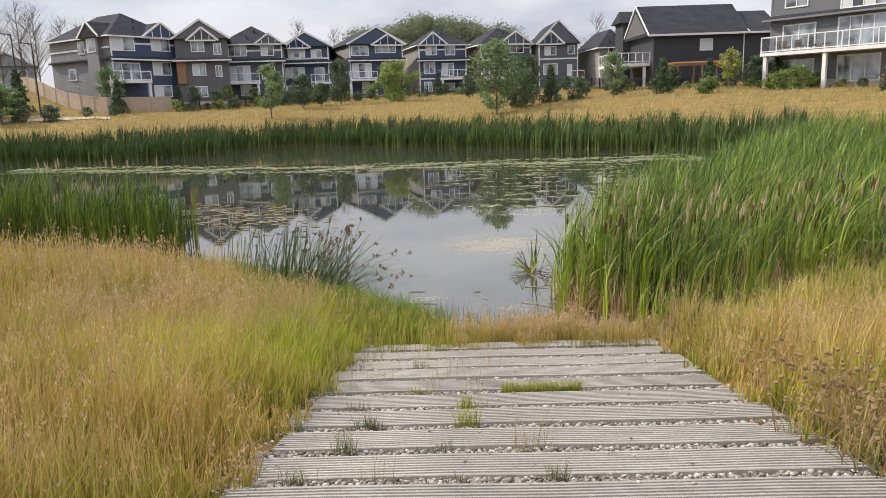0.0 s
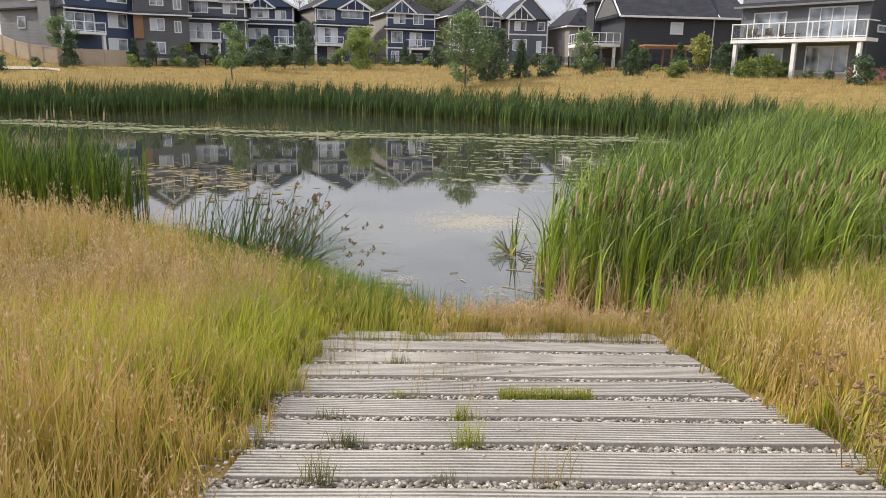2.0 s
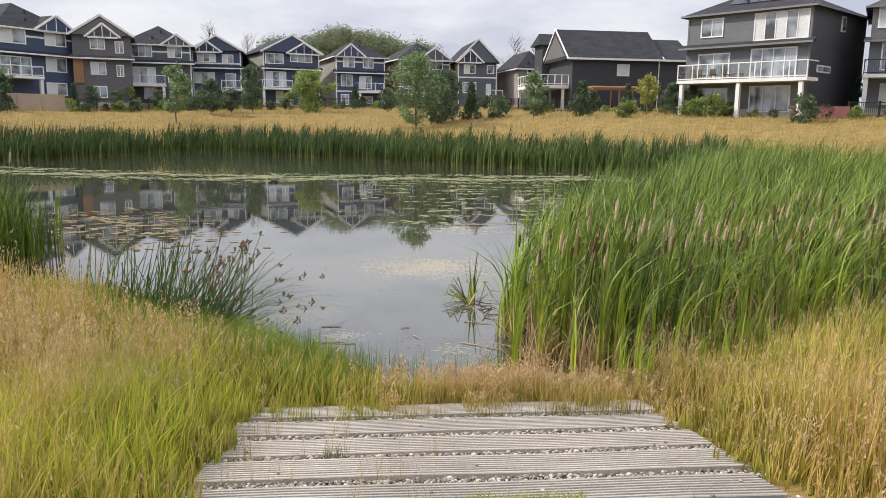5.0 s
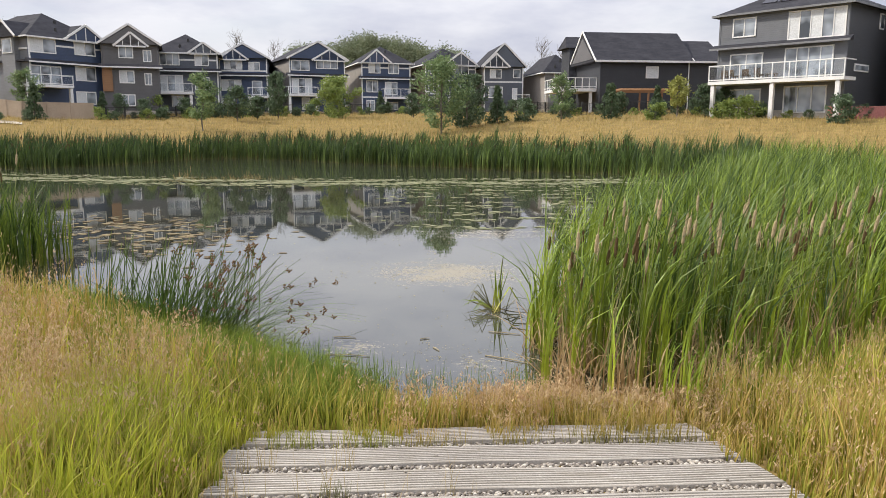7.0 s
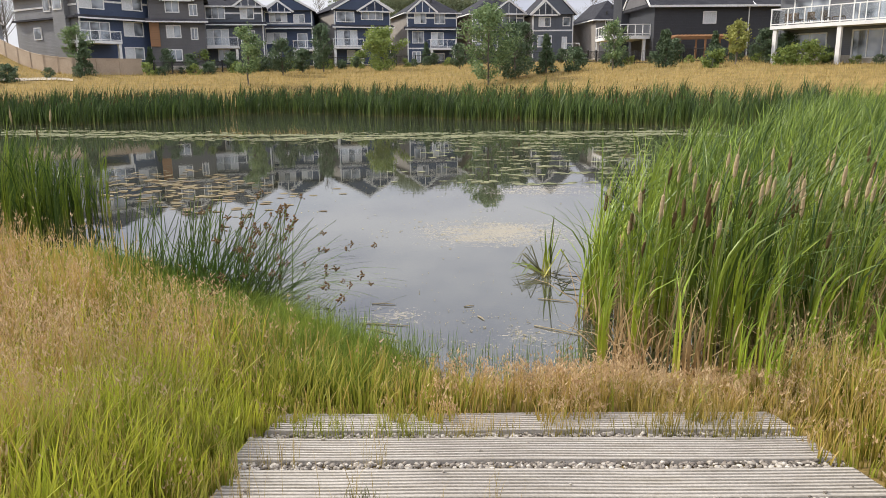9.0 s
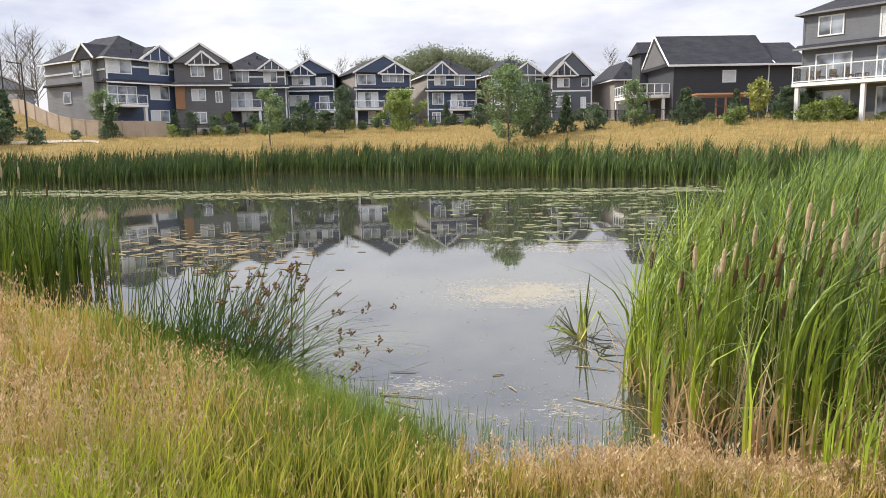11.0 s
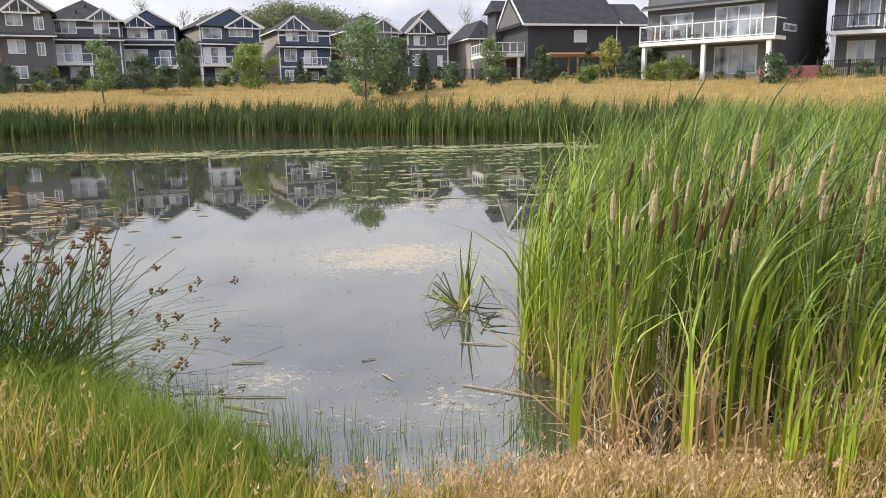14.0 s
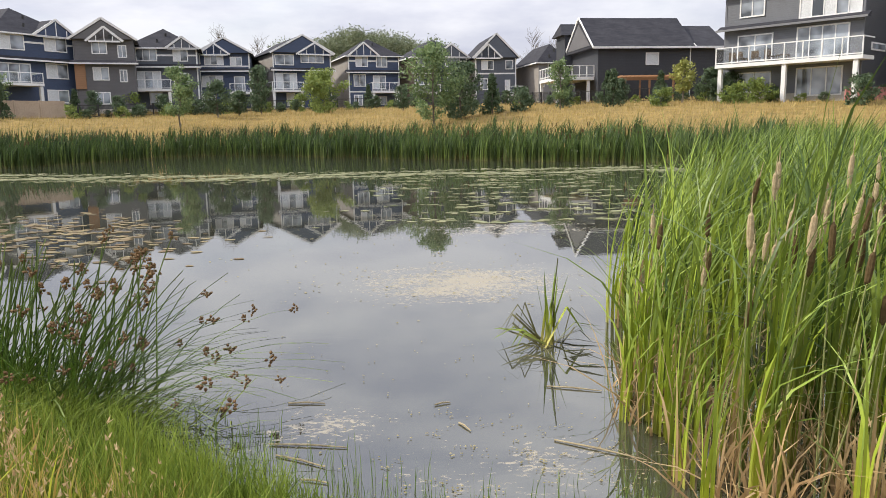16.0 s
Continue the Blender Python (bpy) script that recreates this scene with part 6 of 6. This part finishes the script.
# cattail flower spikes
M_SPIKE = rough_surface("brown_cattail_spike", (0.07, 0.047, 0.02), (0.12, 0.083, 0.04), 30, 0.95, 200, 0.5)
M_FLUFF = rough_surface("ripe_cattail_fluff", (0.32, 0.25, 0.14), (0.46, 0.37, 0.23), 40, 1.0, 160, 0.6)
M_STALK = rough_surface("cattail_stalk", (0.16, 0.19, 0.06), (0.26, 0.27, 0.10), 6, 0.6, 60, 0.1)


def spike(h, ripe):
    t = new("cattail")
    tagged(t, "cattail stalk with a ripe tan spike" if ripe else "cattail stalk with a brown spike", "cattail", "cattails with flower spikes")
    bm = bmesh.new()
    limb(bm, [(0, 0, -0.1), (0.02, 0, h * 0.5), (0.06, 0.01, h)], [0.006, 0.005, 0.004], 5)
    part("stalk", bm, M_STALK, t)
    bm = bmesh.new()
    limb(bm, [(0.060, 0.01, h - 0.01), (0.0605, 0.01, h + 0.012), (0.064, 0.01, h + 0.10), (0.068, 0.01, h + 0.185), (0.07, 0.01, h + 0.205)], [0.005, 0.016, 0.0195 if not ripe else 0.021, 0.016, 0.004], 8)
    part("spike", bm, M_FLUFF if ripe else M_SPIKE, t)
    bm = bmesh.new()
    limb(bm, [(0.07, 0.01, h + 0.20), (0.075, 0.01, h + 0.31)], [0.005, 0.002], 5)
    part("tip", bm, M_FLUFF, t)
    return t


protos = [spike(h, r) for h, r in ((1.35, False), (1.75, True), (1.55, True), (1.7, False))]
x, y = scatter(1.5, 13, 10.2, 17, 2800, lambda x, y: in_right_stand(x, y) * (y - reed_front(x) > 0.25) * (y - reed_front(x) < 2.6) * 0.5)
for i in range(min(len(x), 299)):
    z = max(float(ground_z(x[i], y[i])), -0.2)
    m = pose(x[i], y[i], z, rng.normal() * 3, 4 + rng.normal() * 3, rng.uniform(-40, 40))
    if i < 4:
        protos[i].matrix_world = m
    else:
        c = copy_thing(protos[i % 4], m)
        c.scale = (0.95, 0.95, float(rng.uniform(0.76, 1.04)))
x, y = scatter(-14, -6.2, 15, 19, 500, lambda x, y: in_left_stand(x, y) * 0.3)
for i in range(min(len(x), 45)):
    copy_thing(protos[i % 2], pose(x[i], y[i], 0.2, rng.normal() * 3, rng.normal() * 4, 0))
# far ones: one mesh
x, y = scatter(-38, 14, 40, 72, 6000, lambda x, y: (np.abs(shore_distance(x, y)) < 2.0) * 0.5)
v, f = [], []
for i in range(len(x)):
    z = max(float(ground_z(x[i], y[i])), -0.2) + rng.uniform(1.3, 1.7)
    b = len(v)
    v += [(x[i] + a * 0.03, y[i] + c * 0.03, z + d) for d in (0, 0.2) for a, c in ((-1, 0), (0.5, 0.87), (0.5, -0.87))]
    f += [(b, b + 1, b + 4, b + 3), (b + 1, b + 2, b + 5, b + 4), (b + 2, b, b + 3, b + 5)]
tagged(mesh_np("cattail_spikes", np.array(v), np.array(f), M_SPIKE), "brown cattail spikes along the far belt", "cattails", kind="stuff")

# dry knapweed by the ramp's edge
M_HEAD = rough_surface("dry_seed_head", (0.20, 0.13, 0.06), (0.36, 0.25, 0.13), 30, 0.95, 120, 0.5)
M_HEAD_DARK = rough_surface("dark_seed_head", (0.14, 0.09, 0.04), (0.25, 0.17, 0.09), 30, 0.95, 120, 0.5)
kn = new("knapweed")
tagged(kn, "dry brown knapweed with round seed heads beside the ramp", "weed")
base = np.stack([rng.normal(2.68, 0.22, 60), rng.normal(4.45, 0.42, 60), np.zeros(60)], 1)
base[:, 2] = ground_z(base[:, 0], base[:, 1])
off = np.stack([rng.normal(-0.14, 0.26, 60), rng.normal(0, 0.25, 60), rng.uniform(0.15, 0.55, 60)], 1)
s1 = stem_tubes("stem_tuft", base, base + off, np.full(60, 0.03), np.full(60, 0.0045), M_DEAD)
s1.parent = kn
s1["kind"] = "stuff"
br0 = np.repeat(base + off * 0.75, 3, axis=0)
br1 = br0 + np.stack([rng.normal(0, 0.09, 180), rng.normal(0, 0.09, 180), rng.uniform(0.05, 0.2, 180)], 1)
s2 = stem_tubes("twig_tuft", br0, br1, np.full(180, 0.01), np.full(180, 0.003), M_DEAD)
s2.parent = kn
s2["kind"] = "stuff"
hm = []
for mt in (M_HEAD, M_HEAD_DARK):
    bm = bmesh.new()
    bmesh.ops.create_icosphere(bm, subdivisions=2, radius=0.017)
    for q in bm.verts:
        q.co *= 1 + rng.normal() * 0.09
        q.co.z *= 0.85
    me = bpy.data.meshes.new("seed_head")
    bm.to_mesh(me)
    bm.free()
    me.materials.append(mt)
    hm.append(me)
for i, p in enumerate(np.concatenate([br1, base + off])):
    o = new("seed_head", hm[0 if i % 3 else 1])
    o.parent = kn
    o.location = p
    o.scale = [float(rng.uniform(0.6, 1.15))] * 3
m = 500
root = np.stack([rng.normal(2.7, 0.22, m), rng.normal(4.3, 0.4, m), np.zeros(m)], 1)
root[:, 2] = ground_z(root[:, 0], root[:, 1])
lv = blades("leaves", root, rng.uniform(0.08, 0.3, m), np.full(m, 0.012), wind(m, 3), rng.uniform(0.2, 0.9, m), M_SAGE, 3)
lv.parent = kn
m = 700
root = np.stack([rng.normal(2.8, 0.26, m), rng.normal(4.3, 0.45, m), np.zeros(m)], 1)
root[:, 2] = ground_z(root[:, 0], root[:, 1])
lv = blades("dry_leaves", root, rng.uniform(0.2, 0.6, m), np.full(m, 0.007), wind(m, 3), rng.uniform(0.1, 0.7, m), M_DEAD, 3)
lv.parent = kn
lv["kind"] = "stuff"

# floating leaves, algae and sticks
M_PAD = leaf_material("floating_leaves", (0.19, 0.21, 0.10), (0.36, 0.35, 0.21))
M_ALGAE = leaf_material("algae_flakes", (0.24, 0.20, 0.10), (0.40, 0.34, 0.19))
M_PAD_RED = leaf_material("red_brown_leaves", (0.16, 0.11, 0.06), (0.32, 0.26, 0.15))


def floats(name, x, y, size, mat, label, long=1.0):
    n, k = len(x), 7
    a = np.arange(k) * 2 * math.pi / k
    r = size * rng.uniform(0.5, 1.2, n)[:, None] * rng.uniform(0.7, 1.15, (n, k))
    v = np.stack([x[:, None] + np.cos(a) * r * long, y[:, None] + np.sin(a) * r, 0.006 + rng.uniform(0, 0.006, (n, 1)) + 0 * r], -1)
    v = np.concatenate([v, np.stack([x, y, np.full(n, 0.014)], -1)[:, None]], 1)
    b = np.arange(n)[:, None] * (k + 1)
    f = np.concatenate([b + [i, (i + 1) % k, k] for i in range(k)])
    return tagged(mesh_np(name, v.reshape(-1, 3), f, mat), label, "plants", kind="stuff")


def zone(cx, cy, rx, ry):
    return lambda x, y: np.exp(-(((x - cx) / rx) ** 2 + ((y - cy) / ry) ** 2) ** 1.5)


x, y = scatter(-28, 12, 34, 48, 34000, lambda x, y: (shore_distance(x, y) < -2) * np.exp(-((y - 38.6 + 0.34 * np.minimum(x + 8, 0)) / 1.7) ** 2) * (0.1 + (blotch(x, y * 3, 6, 12) > 0.42)))
floats("floating_leaves", x, y, 0.09, M_PAD, "pale green floating leaves in a long raft", 1.6)
x, y = scatter(-2, 11, 22, 37, 12000, lambda x, y: (shore_distance(x, y) < -1.5) * ~in_right_stand(x, y) * (blotch(x, y * 4, 5, 21) > 0.72) * np.exp(-((x - 3.5) / 3.5) ** 2) * 0.5)
floats("floating_leaves", x, y, 0.07, M_PAD, "scattered floating leaves on open water", 1.8)
x, y = scatter(-14, -2.5, 17, 28, 6500, lambda x, y: (shore_distance(x, y) < -0.5) * ~in_left_stand(x, y) * np.exp(-((x + 6.6) / 2.1) ** 2 - ((y - 22.3 + 0.7 * (x + 6.6)) / 1.8) ** 2) * (blotch(x, y * 1.5, 1.6, 4) > 0.4))
floats("floating_leaves", x, y, 0.08, M_PAD_RED, "red-brown floating leaves beside the bulrush", 1.5)
x, y = scatter(-5, 7, 13.5, 23, 9000, lambda x, y: (shore_distance(x, y) < -0.3) * ~in_right_stand(x, y) * np.maximum(zone(0.8, 16.9, 2.6, 2.0)(x, y), 0.35 * zone(1.0, 19.5, 4.5, 3.0)(x, y)) * (blotch(x, y * 1.7, 1.1, 8) > 0.45) * (blotch(x, y * 2.2, 0.4, 18) > 0.5) * 0.55)
floats("algae", x, y, 0.011, M_ALGAE, "ochre algae scum drifting on the water", 1.7)
x, y = scatter(-2.5, 2.2, 10, 14, 14000, lambda x, y: (shore_distance(x, y) < -0.1) * ~in_right_stand(x, y) * (0.8 * zone(0.7, 11.2, 1.1, 0.7)(x, y) + 0.10) * (blotch(x, y * 1.4, 0.6, 14) > 0.6) * (blotch(x, y * 1.4, 0.17, 15) > 0.45))
floats("algae", x, y, 0.006, M_ALGAE, "ochre algae flecks near the landing", 1.4)
for i, (ax, ay, bx, by) in enumerate(((-1.0, 12.45, -0.72, 12.42), (-1.02, 11.72, -0.5, 11.62), (-0.95, 11.55, -0.62, 11.35), (-0.75, 11.2, -0.58, 11.14), (0.1, 12.3, 0.22, 12.34), (0.25, 11.95, 0.32, 11.8), (0.85, 11.6, 1.35, 11.25), (1.0, 12.6, 1.4, 12.45))):
    bm = bmesh.new()
    limb(bm, [(ax, ay, 0.008), ((ax + bx) / 2, (ay + by) / 2 + 0.01, 0.012), (bx, by, 0.008)], [0.006, 0.007, 0.004], 5)
    tagged(part("floating_stick", bm, M_DEADSTICK), "thin dead reed floating on the water", "stick", "floating dead reeds")
# short rushes in the shallows
x, y = scatter(-2.2, 1.2, 10.0, 12.4, 11000, lambda x, y: np.clip(1 - np.abs(shore_distance(x, y) + 0.15) / 0.75, 0, 1) * 0.5 * (0.15 + 0.85 * (blotch(x, y, 0.3, 90) > 0.5)))
m = len(x)
root = np.stack([x, y, np.maximum(ground_z(x, y), -0.03)], 1)
tagged(blades("short_rushes", root, rng.uniform(0.06, 0.30, m), np.full(m, 0.0055), wind(m, 2), rng.uniform(0.02, 0.25, m), M_RUSH, 2), "short dark rushes standing in the shallows", "rushes", kind="stuff")
